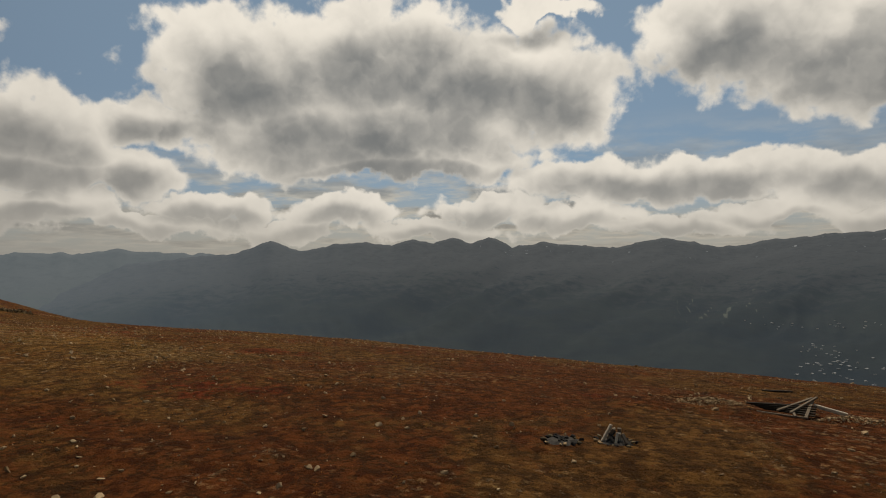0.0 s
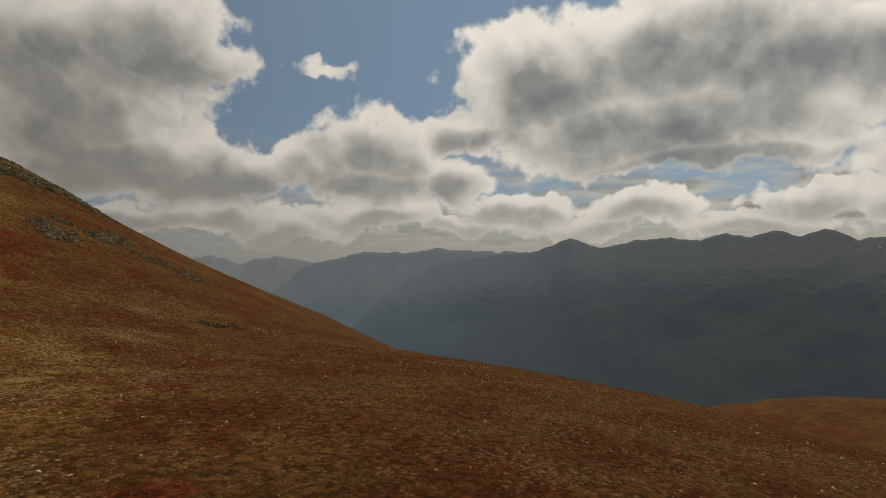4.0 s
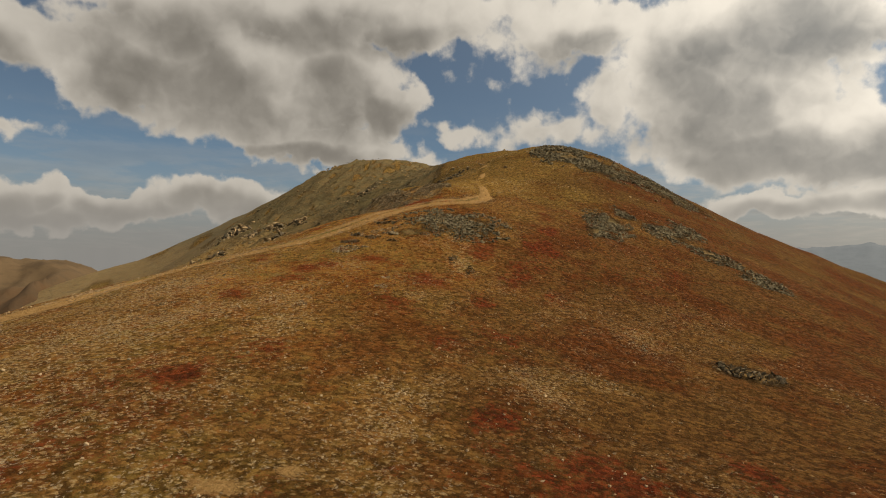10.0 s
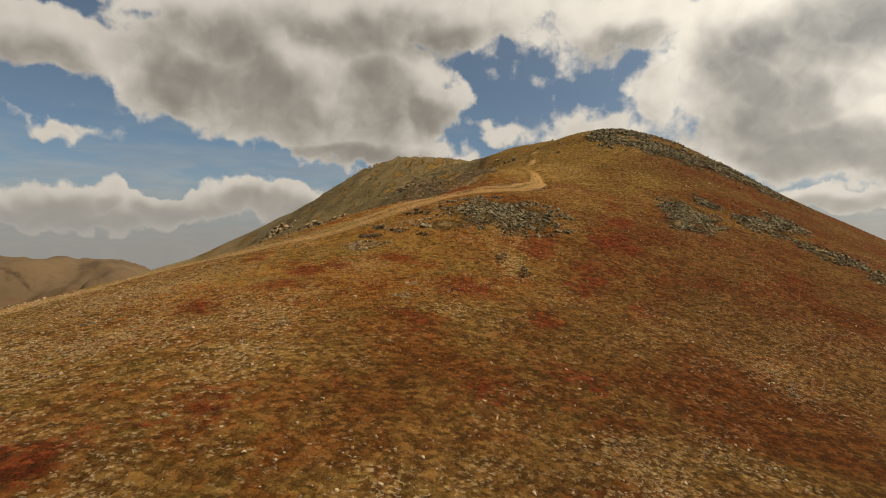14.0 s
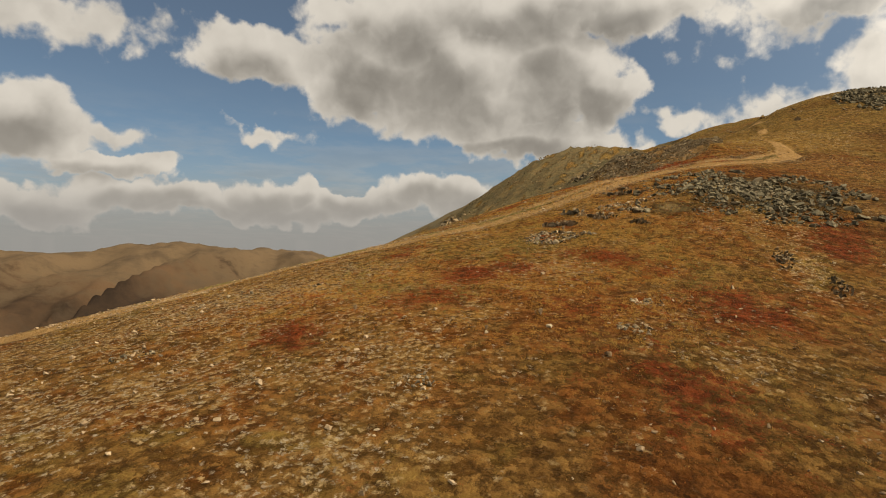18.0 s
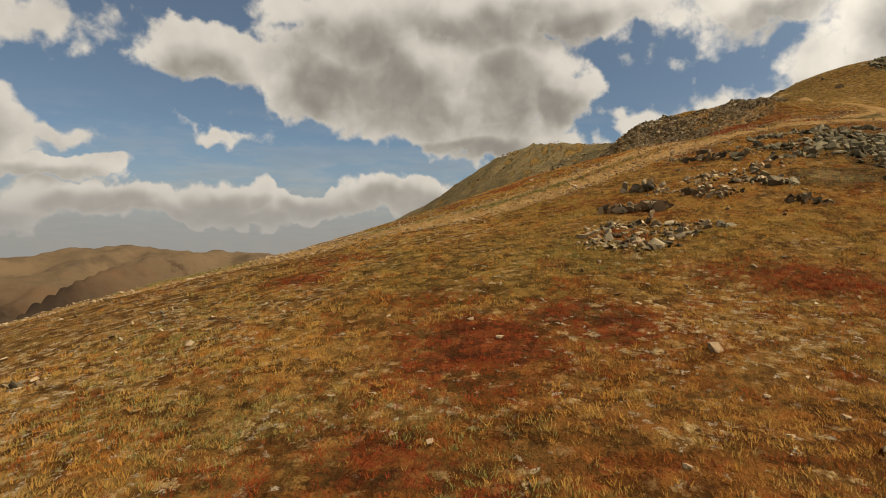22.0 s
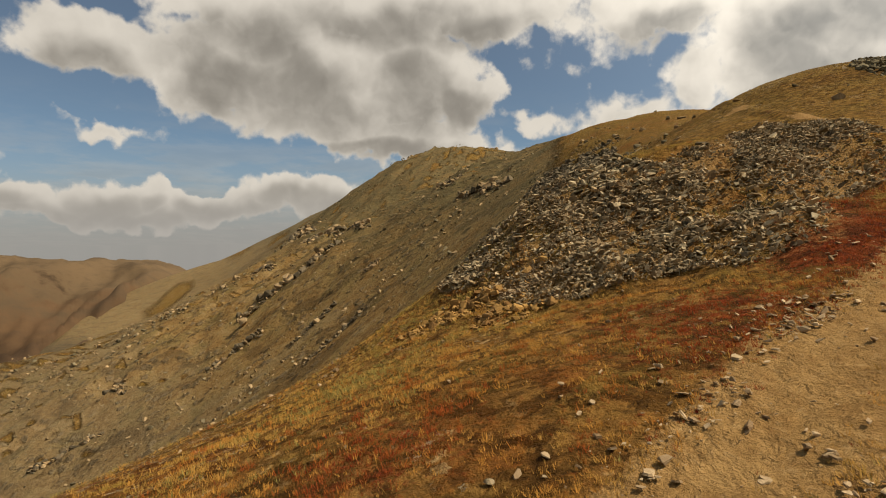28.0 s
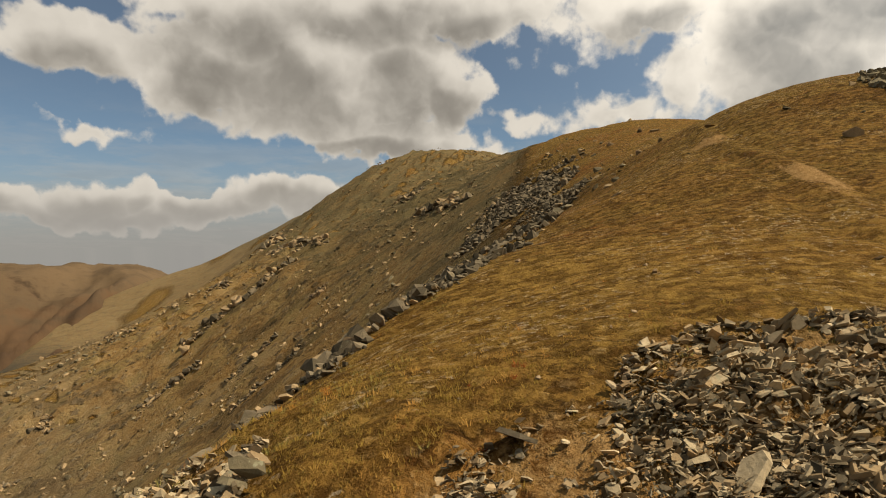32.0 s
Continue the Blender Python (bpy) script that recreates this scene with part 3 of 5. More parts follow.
    soil = n.mix(n.step(fine, 0.3, 0.7), (0.390, 0.224, 0.080, 1), (0.265, 0.140, 0.046, 1))
    soil = n.mix(n.step(tuft, 0.5, 0.7, 0.0, 0.6), soil, (0.414, 0.261, 0.111, 1))
    soil = n.mix(n.step(grit, 0.42, 0.3, 0.0, 0.6), soil, (0.099, 0.052, 0.020, 1))
    dirty = n.step(n.math("MULTIPLY_ADD", edge, 0.55, zone["dirt"]), 0.38, 0.60)
    colour = n.mix(dirty, straw, soil)
    # stony ground: brown grit with dark and pale fragments
    wide, some = n.noise(at, 0.11, 6.0, 0.65).outputs[0], n.noise(at, 0.8, 7.0, 0.72).outputs[0]
    stone = n.mix(n.step(wide, 0.35, 0.65), (0.250, 0.135, 0.041, 1), (0.290, 0.183, 0.067, 1))
    tiny = n.noise(at, 0.9, 3.0, 0.8, 1.5).outputs[0]
    stone = n.mix(n.step(tiny, 0.44, 0.36, 0.0, 0.7), stone, (0.055, 0.036, 0.015, 1))
    stone = n.mix(n.step(tiny, 0.57, 0.66, 0.0, 0.7), stone, (0.36, 0.27, 0.15, 1))
    stone = n.mix(n.step(some, 0.47, 0.36, 0.0, 0.6), stone, (0.065, 0.038, 0.013, 1))
    stone = n.mix(n.step(some, 0.55, 0.66, 0.0, 0.65), stone, (0.288, 0.188, 0.083, 1))
    stone = n.mix(n.step(fine, 0.46, 0.34, 0.0, 0.4), stone, (0.038, 0.022, 0.009, 1))
    stone = n.mix(n.step(n.math("MULTIPLY_ADD", n.math("SUBTRACT", some, 0.5), 0.8, wide), 0.54, 0.64, 0.0, 0.45), stone, (0.116, 0.084, 0.021, 1))
    gully = n.noise(n.vec("MULTIPLY", n.vec("ADD", at, n.vec("MULTIPLY", n.noise(at, 0.05, 3.0).outputs["Color"], (14.0, 14.0, 0.0))), (0.16, 0.035, 0.05)), 1.0, 7.0, 0.68, 0.5).outputs[0]
    stone = n.mix(n.step(gully, 0.48, 0.40, 0.0, 0.5), stone, (0.060, 0.038, 0.017, 1))
    stone = n.mix(n.step(gully, 0.55, 0.64, 0.0, 0.6), stone, (0.290, 0.195, 0.085, 1))
    crumb = n.add("ShaderNodeTexVoronoi", {"Vector": n.vec("ADD", at, n.vec("MULTIPLY", n.noise(at, 0.7, 4.0, 0.7).outputs["Color"], (2.4, 2.4, 2.4))), "Scale": 0.42})
    crumb_lot = n.add("ShaderNodeSeparateColor", {0: crumb.outputs["Color"]})
    bits = n.math("MULTIPLY", n.step(crumb.outputs["Distance"], 0.55, 0.30), n.step(n.math("SUBTRACT", crumb_lot.outputs[0], n.math("MULTIPLY", wide, 0.9)), 0.0, -0.15))
    stone = n.mix(n.math("MULTIPLY", bits, 0.75), stone, n.mix(crumb_lot.outputs[1], (0.050, 0.034, 0.017, 1), (0.215, 0.150, 0.080, 1)))
    peak = n.math("MULTIPLY", n.step(n.add("ShaderNodeSeparateXYZ", {0: at}).outputs[2], -6.0, 22.0), n.step(wide, 0.3, 0.6, 0.65, 0.95))
    stone = n.mix(n.math("MULTIPLY", peak, n.step(some, 0.3, 0.7, 0.95, 0.55)), stone, n.mix(some, (0.050, 0.041, 0.018, 1), (0.130, 0.104, 0.050, 1)))
    grey = n.step(n.math("MULTIPLY_ADD", n.math("SUBTRACT", some, 0.5), 0.8, zone["slope"]), 0.25, 1.0)
    stone = n.mix(n.math("MULTIPLY", grey, 0.4), stone, n.mix(some, (0.120, 0.088, 0.047, 1), (0.260, 0.198, 0.115, 1)))
    rocky = n.step(n.math("MULTIPLY_ADD", edge, 0.55, zone["rock"]), 0.35, 0.7)
    colour = n.mix(rocky, colour, stone)
    # dark woods, tinted slightly blue in the colour to suggest haze
    woods = n.mix(n.noise(at, 0.02, 6.0, 0.65).outputs[0], (0.010, 0.016, 0.020, 1), (0.024, 0.030, 0.030, 1))
    colour = n.mix(zone["forest"], colour, woods)
    relief = n.math("MULTIPLY_ADD", fine, 0.5, n.math("MULTIPLY_ADD", tuft, 0.5, n.math("MULTIPLY", grit, 0.1)))
    relief = n.math("MULTIPLY_ADD", dome, 0.17, n.math("MULTIPLY_ADD", mound, 0.16, relief))
    rough = n.math("MULTIPLY_ADD", bits, 1.6, n.math("MULTIPLY_ADD", gully, 3.0, n.math("MULTIPLY", some, 2.0)))
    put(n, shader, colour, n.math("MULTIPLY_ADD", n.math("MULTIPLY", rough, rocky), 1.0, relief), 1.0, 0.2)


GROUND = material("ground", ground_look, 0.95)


def smooth_mesh(name, verts, faces, mat, shade=True):
    me = bpy.data.meshes.new(name)
    me.from_pydata(verts, [], faces)
    if shade:
        me.polygons.foreach_set("use_smooth", [True] * len(me.polygons))
    me.materials.append(mat)
    return me


def grid_mesh(name, xs, ys, zs, mat):
    """A sheet over rows xs and columns ys, built in bulk."""
    nx, ny = zs.shape
    co = np.stack([xs, ys, zs], -1).reshape(-1, 3)
    i = np.arange(nx * ny).reshape(nx, ny)
    quads = np.stack([i[:-1, :-1], i[1:, :-1], i[1:, 1:], i[:-1, 1:]], -1).reshape(-1, 4)
    return bulk_mesh(name, co, quads, mat)


def bulk_mesh(name, co, faces, mat, smooth=True):
    me = bpy.data.meshes.new(name)
    k = faces.shape[1]
    me.vertices.add(len(co))
    me.vertices.foreach_set("co", np.ascontiguousarray(co, np.float32).ravel())
    me.loops.add(faces.size)
    me.loops.foreach_set("vertex_index", np.ascontiguousarray(faces, np.int32).ravel())
    me.polygons.add(len(faces))
    me.polygons.foreach_set("loop_start", np.arange(0, faces.size, k, dtype=np.int32))
    me.polygons.foreach_set("use_smooth", np.full(len(faces), smooth))
    me.update(calc_edges=True)
    me.materials.append(mat)
    return me


def zones(x, y, z):
    near = from_path(x, y)
    road, side, along = from_line(x, y, TRACK)
    out = {}
    out["red"] = np.clip(0.6 * blobs(x, y, RED) + 0.45 * lumps(x, y, 3.5, 21, 4) + 0.3 * lumps(x, y, 15, 22, 3) + 0.14, 0, 1)
    slim = 1 - 0.72 * ramp(-x, 88, 95)
    wide = (0.7 + 0.3 * ramp(x, -73, -66)) * slim
    rut = np.exp(-(((road - 0.95 * slim) / wide) ** 4)) * (1.0 + 0.4 * lumps(x, y, 2.5, 27))
    out["dirt"] = 0.60 * blobs(x, y, BARE) + 0.3 * blobs(x, y, BARE[:2]) + np.clip(0.9 * blobs(x, y, OUTCROP), 0, 0.5) + np.clip(rut * 1.05 + 0.25 * np.exp(-((road / 1.7) ** 2)), 0, 1) * (1 - 0.72 * ramp(-x, 96, 102))
    slope_x = (height(x + 1.5, y) - height(x - 1.5, y)) / 3
    slope_y = (height(x, y + 1.5) - height(x, y - 1.5)) / 3
    steep = np.hypot(slope_x, slope_y)
    rock = blobs(x, y, SCREE) * 0.75
    rock = np.maximum(rock, ramp(steep, 0.42, 0.85) * 0.75 * ramp(near, 15, 60))
    rock = rock * (1 - np.clip(1.5 * blobs(x, y, OUTCROP), 0, 1))
    rock = np.maximum(rock, ramp(steep, 0.22, 0.36) * 0.85 * ramp(near, 15, 40) * ramp(-y, -22, -10))
    out["rock"] = np.clip(rock + 0.2 * lumps(x, y, 30, 24) * ramp(near, 40, 100), 0, 1)
    out["gold"] = ramp(-x + 2.5 * lumps(x, y, 5, 33, 3), 91, 97) * ramp(x, -113, -102) * ramp(-y, -42, -33) * np.clip(1 - blobs(x, y, OUTCROP), 0, 1) * (0.75 + 0.4 * lumps(x, y, 6, 34, 3))
    out["slope"] = np.clip(ramp(-z - 0.12 * (x + 150) + 9 * lumps(x, y, 40, 30), 8, 42) * ramp(-y, 0, 40), 0, 1)
    out["chips"] = np.clip(0.30 + 0.55 * blobs(x, y, STONY) + 0.5 * lumps(x, y, 7, 31, 3) - 0.25 * ramp(-x, 62, 72) + 0.25 * ramp(18 - y, 0, 6) * ramp(-x, 36, 48), 0, 1)
    out["forest"] = ramp(z + 25 * lumps(x, y, 120, 25), -110, -150)
    # marks red-brown ground and painted cloud shade, at the start and uphill
    moor_shade = np.maximum(0.95 * ramp(x + 8 * lumps(x, y, 12, 32), -36, -6), 0.9 * ramp(y + 0.25 * x + 10 * lumps(x, y, 14, 28, 3), 4, 32))
    out["heath_shade"] = np.clip(moor_shade - 0.25 * blobs(x, y, STONY) + 0.25 * lumps(x, y, 9, 29, 3), 0, 1)
    out["green"] = np.clip(0.2 + 0.5 * ramp(-x, 91, 97) + 0.45 * lumps(x, y, 11, 26) + 0.3 * np.exp(-((road / 0.35) ** 2)) * (x > -90), 0, 1)
    return out


def axis(low, high, step, mid_low, mid_high, end_low, end_high):
    """Even steps between low and high, then ever wider ones."""
    inner = list(np.arange(low, high, step))
    up, gap = [inner[-1]], step
    while up[-1] < end_high:
        gap = min(gap * 1.09, 90 if up[-1] > mid_high else 2.0)
        up.append(up[-1] + gap)
    down, gap = [low], step
    while down[-1] > end_low:
        gap = min(gap * 1.09, 90 if down[-1] < mid_low else 2.0)
        down.append(down[-1] - gap)
    return np.array(down[:0:-1] + inner + up[1:])


def build_ground():
    gx, gy = axis(-112, 18, 0.34, -320, 30, -4700, 4700), axis(-8, 62, 0.34, -120, 80, -4700, 4700)
    x, y = np.meshgrid(gx, gy, indexing="ij")
    z = height(x, y)
    me = grid_mesh("ground", x, y, z, GROUND)
    for key, value in zones(x, y, z).items():
        me.attributes.new(key, "FLOAT", "POINT").data.foreach_set("value", value.astype(np.float32).ravel())
    tagged(new("ground", me), "alpine hillside of dry straw grass and red ground cover", "ground", kind="structure")


build_ground()

# ---- far ranges round the place: yaw and height of the crest in degrees ----
def range_look(low, high, haze, rocky, snow=0.0, rough=0.6):
    def build(n, shader):
        at = n.add("ShaderNodeNewGeometry").outputs["Position"]
        a, b = n.noise(at, 0.0035, 7.0, 0.62).outputs[0], n.noise(at, 0.018, 7.0, 0.68).outputs[0]
        up = n.add("ShaderNodeAttribute", {}, attribute_name="up").outputs["Fac"]
        line = n.step(n.math("MULTIPLY_ADD", n.math("SUBTRACT", b, 0.5), 0.9, up), 0.5, 0.8)
        colour = n.mix(n.step(a, 0.34, 0.66), low, high)
        colour = n.mix(line, colour, rocky)
        colour = n.mix(n.step(b, 0.4, 0.7, 0.0, rough), colour, n.mix(0.3, (0.01, 0.01, 0.01, 1), colour))
        if snow:
            runs = n.add("ShaderNodeAttribute", {}, attribute_name="runs").outputs["Fac"]
            colour = n.mix(n.math("MULTIPLY", n.step(runs, 0.5, 0.75), 0.8), colour, (0.085, 0.09, 0.07, 1))
            fields = n.math("MULTIPLY", n.step(b, 0.66, 0.69), n.step(n.math("SUBTRACT", up, n.add("ShaderNodeAttribute", {}, attribute_name="mist").outputs["Fac"]), -0.28, -0.16))
            colour = n.mix(n.math("MULTIPLY", fields, snow), colour, (0.7, 0.72, 0.75, 1))
        put(n, shader, colour, b, 0.25, 10.0)
        # haze is painted on as a bluish glow of the slopes themselves
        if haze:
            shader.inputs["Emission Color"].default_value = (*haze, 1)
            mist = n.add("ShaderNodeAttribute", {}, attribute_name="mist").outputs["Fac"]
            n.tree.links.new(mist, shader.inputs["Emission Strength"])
    return build


def far_range(label, crest, foot, top, mat, low=VALLEY, rough=0.07, seed=0, step=0.25, size=420, bend=1.0):
    """A range of mountains: crest is a line of (yaw, height in degrees) at top metres, its foot at foot metres."""
    yaws = np.arange(crest[0][0], crest[-1][0] + step, step)
    high = np.interp(yaws, [c[0] for c in crest], [c[1] for c in crest])
    rows = 40
    s = np.linspace(0, 1, rows)[None, :]
    a = np.radians(yaws)[:, None]
    wide = np.convolve(np.pad(high, 20, mode="edge"), np.hanning(41) / np.hanning(41).sum(), mode="valid")
    # the crest keeps its peaks, the flanks below it are smoother
    line = wide[:, None] + (high - wide)[:, None] * s ** 5
    summit = top * np.tan(np.radians(line)) + 0.0028 * top * lumps(yaws * 10, yaws * 0, 7.0, seed, 3)[:, None] * s ** 8
    r = foot + (top - foot) * s + 0 * a
    x, y = -np.sin(a) * r, np.cos(a) * r
    # spurs and gullies that run down from the crest, bent and branching
    arc = a * top + 0.6 * (r - foot) + 0.45 * size * lumps(x, y, size * 1.5, seed + 2, 3)
    big = 1 - 2 * np.abs(lumps(arc, r * 0.3, size, seed + 3, 2))
    small = 1 - 2 * np.abs(lumps(arc, r * 0.45, size * 0.34, seed + 4, 3))
    bow = s ** bend + rough * (0.85 * big + 0.4 * small - 0.35) * np.sin(np.pi * np.clip(s, 0, 1)) ** 0.8
    z = low + (summit - low) * np.maximum(bow, -0.1)
    # the far side falls away again
    x = np.concatenate([x, -np.sin(a) * (top + 500)], 1)
    y = np.concatenate([y, np.cos(a) * (top + 500)], 1)
    z = np.concatenate([z, np.full_like(a, low)], 1)
    up = np.concatenate([s + 0 * a, 0 * a], 1)
    me = grid_mesh("backdrop", x, y, z, mat)
    runs = np.exp(-(((np.degrees(a) + 15) / 5.5) ** 4 + ((up - 0.55) / 0.22) ** 4)) * (0.62 - np.abs(lumps(np.degrees(a) * 1.7 + up * 9, up * 3 + 0 * a, 1.0, 5, 2)) * 2.6 + 0.25)
    # painted haze grows stronger with yaw and towards the crest
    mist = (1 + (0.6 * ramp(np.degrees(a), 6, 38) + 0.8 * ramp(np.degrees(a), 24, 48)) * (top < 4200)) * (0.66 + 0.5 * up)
    for key, value in (("up", up), ("runs", np.clip(runs, 0, 1)), ("mist", mist)):
        me.attributes.new(key, "FLOAT", "POINT").data.foreach_set("value", value.astype(np.float32).ravel())
    return tagged(new("backdrop", me), label, "mountains", kind="structure")


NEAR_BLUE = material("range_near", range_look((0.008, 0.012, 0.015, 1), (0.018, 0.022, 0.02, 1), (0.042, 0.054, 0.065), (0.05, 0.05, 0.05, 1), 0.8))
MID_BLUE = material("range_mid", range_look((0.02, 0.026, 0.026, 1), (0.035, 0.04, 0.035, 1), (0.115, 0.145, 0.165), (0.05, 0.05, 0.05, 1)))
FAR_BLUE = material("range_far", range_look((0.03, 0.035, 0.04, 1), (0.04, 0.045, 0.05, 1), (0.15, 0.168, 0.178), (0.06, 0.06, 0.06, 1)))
# cloud shadow on this ridge is painted as dark brown patches
BROWN = material("range_brown", range_look((0.022, 0.015, 0.010, 1), (0.105, 0.060, 0.030, 1), None, (0.135, 0.087, 0.045, 1)))
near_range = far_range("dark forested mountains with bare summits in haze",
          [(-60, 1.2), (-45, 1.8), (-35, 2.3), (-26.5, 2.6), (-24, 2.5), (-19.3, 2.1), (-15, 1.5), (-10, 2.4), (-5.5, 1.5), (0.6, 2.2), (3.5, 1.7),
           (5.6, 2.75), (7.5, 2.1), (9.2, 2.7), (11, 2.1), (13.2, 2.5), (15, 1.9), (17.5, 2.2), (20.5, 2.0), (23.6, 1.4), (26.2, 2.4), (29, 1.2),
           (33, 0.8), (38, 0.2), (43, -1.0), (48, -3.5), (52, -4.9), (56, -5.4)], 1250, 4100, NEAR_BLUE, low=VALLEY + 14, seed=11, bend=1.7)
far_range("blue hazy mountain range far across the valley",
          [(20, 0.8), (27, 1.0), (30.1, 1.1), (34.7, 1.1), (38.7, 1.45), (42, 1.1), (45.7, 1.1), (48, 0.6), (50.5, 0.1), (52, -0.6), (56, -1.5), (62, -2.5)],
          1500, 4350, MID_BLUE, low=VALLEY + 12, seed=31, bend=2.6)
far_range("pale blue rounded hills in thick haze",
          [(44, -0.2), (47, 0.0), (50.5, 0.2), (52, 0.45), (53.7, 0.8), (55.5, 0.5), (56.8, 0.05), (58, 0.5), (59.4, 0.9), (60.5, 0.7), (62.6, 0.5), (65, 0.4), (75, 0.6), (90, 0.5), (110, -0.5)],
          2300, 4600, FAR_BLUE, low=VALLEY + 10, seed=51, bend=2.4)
far_range("bare brown mountain ridge across the south valley",
          [(118, -4.2), (120, -3.6), (122.7, -2.6), (124.5, -1.5), (126.8, -0.75), (128.5, -0.85), (130.5, -0.55), (132.5, -0.75), (134.5, -0.5), (137.9, 0.0), (139.5, -0.3),
           (141.9, -0.35), (144, -0.9), (146.8, -1.2), (151.6, -0.8), (160, -0.3), (175, 0.3)], 560, 1500, BROWN, low=-240.0, rough=0.32, seed=71, step=0.25, size=300)
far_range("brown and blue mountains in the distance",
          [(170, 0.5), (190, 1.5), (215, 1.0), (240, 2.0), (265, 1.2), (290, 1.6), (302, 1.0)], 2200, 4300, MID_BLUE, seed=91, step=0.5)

# ---- stone and plant materials ----
def stone_look(light, dark, lichen=0.15):
    def build(n, shader):
        at = n.add("ShaderNodeNewGeometry").outputs["Position"]
        own = n.add("ShaderNodeNewGeometry").outputs["Random Per Island"]
        one = n.add("ShaderNodeObjectInfo").outputs["Random"]
        mixed = n.math("FRACT", n.math("ADD", own, one))
        a, b = n.noise(at, 2.2, 5.0, 0.6).outputs[0], n.noise(at, 22.0, 6.0, 0.7).outputs[0]
        colour = n.mix(n.math("MULTIPLY_ADD", n.math("SUBTRACT", a, 0.5), 0.8, mixed), dark, light)
        colour = n.mix(n.step(b, 0.35, 0.75), colour, n.mix(0.5, colour, dark))
        rust = n.step(n.noise(at, 1.1, 4.0).outputs[0], 0.55, 0.75)
        colour = n.mix(n.math("MULTIPLY", rust, 0.45), colour, (0.24, 0.14, 0.07, 1))
        spots = n.step(n.noise(at, 9.0, 3.0).outputs[0], 0.62, 0.7)
        colour = n.mix(n.math("MULTIPLY", spots, lichen), colour, (0.26, 0.25, 0.15, 1))
        put(n, shader, colour, n.math("ADD", b, a), 0.55, 0.02)
    return build


SLATE = material("slate", stone_look((0.540, 0.405, 0.230, 1), (0.150, 0.108, 0.058, 1), 0.5), 0.8)
PALE = material("pale_stone", stone_look((0.52, 0.365, 0.20, 1), (0.20, 0.125, 0.062, 1)), 0.85)
SCREE_STONE = material("scree_stone", stone_look((0.270, 0.212, 0.118, 1), (0.072, 0.055, 0.030, 1), 0.5), 0.85)
RUST_STONE = material("rusty_stone", stone_look((0.460, 0.310, 0.155, 1), (0.170, 0.112, 0.055, 1)), 0.88)
DARK_STONE = material("dark_stone", stone_look((0.225, 0.169, 0.099, 1), (0.059, 0.045, 0.026, 1)), 0.85)
ORANGE_STONE = material("orange_stone", stone_look((0.405, 0.228, 0.071, 1), (0.144, 0.072, 0.024, 1)), 0.88)
CHAR = material("charcoal", lambda n, s: put(n, s, n.mix(n.noise(n.add("ShaderNodeNewGeometry").outputs["Position"], 18.0).outputs[0], (0.008, 0.008, 0.008, 1), (0.05, 0.045, 0.04, 1))), 0.95)
ASH = material("ash", lambda n, s: put(n, s, n.mix(n.noise(n.add("ShaderNodeNewGeometry").outputs["Position"], 14.0).outputs[0], (0.02, 0.018, 0.016, 1), (0.11, 0.095, 0.08, 1))), 0.98)


def timber_look(dark, light):
    def build(n, shader):
        at = n.add("ShaderNodeTexCoord").outputs["Object"]
        grain = n.noise(n.vec("MULTIPLY", at, (2.0, 40.0, 40.0)), 1.0, 5.0, 0.6).outputs[0]
        put(n, shader, n.mix(grain, dark, light), grain, 0.5, 0.01)
    return build


TIMBER = material("weathered_timber", timber_look((0.07, 0.052, 0.038, 1), (0.30, 0.23, 0.16, 1)), 0.85)
DARK_TIMBER = material("blackened_timber", timber_look((0.012, 0.01, 0.008, 1), (0.055, 0.042, 0.03, 1)), 0.9)
PALE_TIMBER = material("bleached_timber", timber_look((0.32, 0.26, 0.19, 1), (0.58, 0.5, 0.38, 1)), 0.8)


def leaf_normal(n, shader):
    """Blades take the light of the whole sward rather than of their own small face."""
    own = n.add("ShaderNodeNewGeometry").outputs["Normal"]
    up = n.vec("NORMALIZE", n.vec("ADD", n.vec("MULTIPLY", own, (0.45, 0.45, 0.45)), (0, 0, 0.8)))
    n.tree.links.new(up, shader.inputs["Normal"])


def blade_look(n, shader):
    tone = n.add("ShaderNodeAttribute", {}, attribute_name="tone").outputs["Fac"]
    own = n.add("ShaderNodeNewGeometry").outputs["Random Per Island"]
    ramp_node = n.add("ShaderNodeValToRGB", {"Fac": tone})
    stops = ramp_node.color_ramp
    stops.elements[0].position, stops.elements[0].color = 0.0, (0.293, 0.177, 0.035, 1)
    stops.elements[1].position, stops.elements[1].color = 1.0, (0.227, 0.028, 0.011, 1)
    for place, col in ((0.2, (0.467, 0.253, 0.061, 1)), (0.4, (0.491, 0.229, 0.043, 1)), (0.6, (0.352, 0.118, 0.023, 1)), (0.8, (0.314, 0.071, 0.016, 1))):
        stops.elements.new(place).color = col
    colour = n.mix(n.math("MULTIPLY", own, 0.5), ramp_node.outputs[0], n.mix(0.45, ramp_node.outputs[0], (0.07, 0.042, 0.013, 1)))
    put(n, shader, colour)
    leaf_normal(n, shader)
    thin = n.add("ShaderNodeBsdfTranslucent", {"Color": colour})
    both = n.add("ShaderNodeMixShader", {0: 0.3, 1: shader.outputs[0], 2: thin.outputs[0]})
    n.tree.links.new(both.outputs[0], n.tree.nodes["Material Output"].inputs["Surface"])


def green_look(n, shader):
    put(n, shader, n.mix(n.add("ShaderNodeNewGeometry").outputs["Random Per Island"], (0.085, 0.068, 0.017, 1), (0.25, 0.19, 0.050, 1)))
    leaf_normal(n, shader)


BLADE = material("dry_grass", blade_look, 0.8)
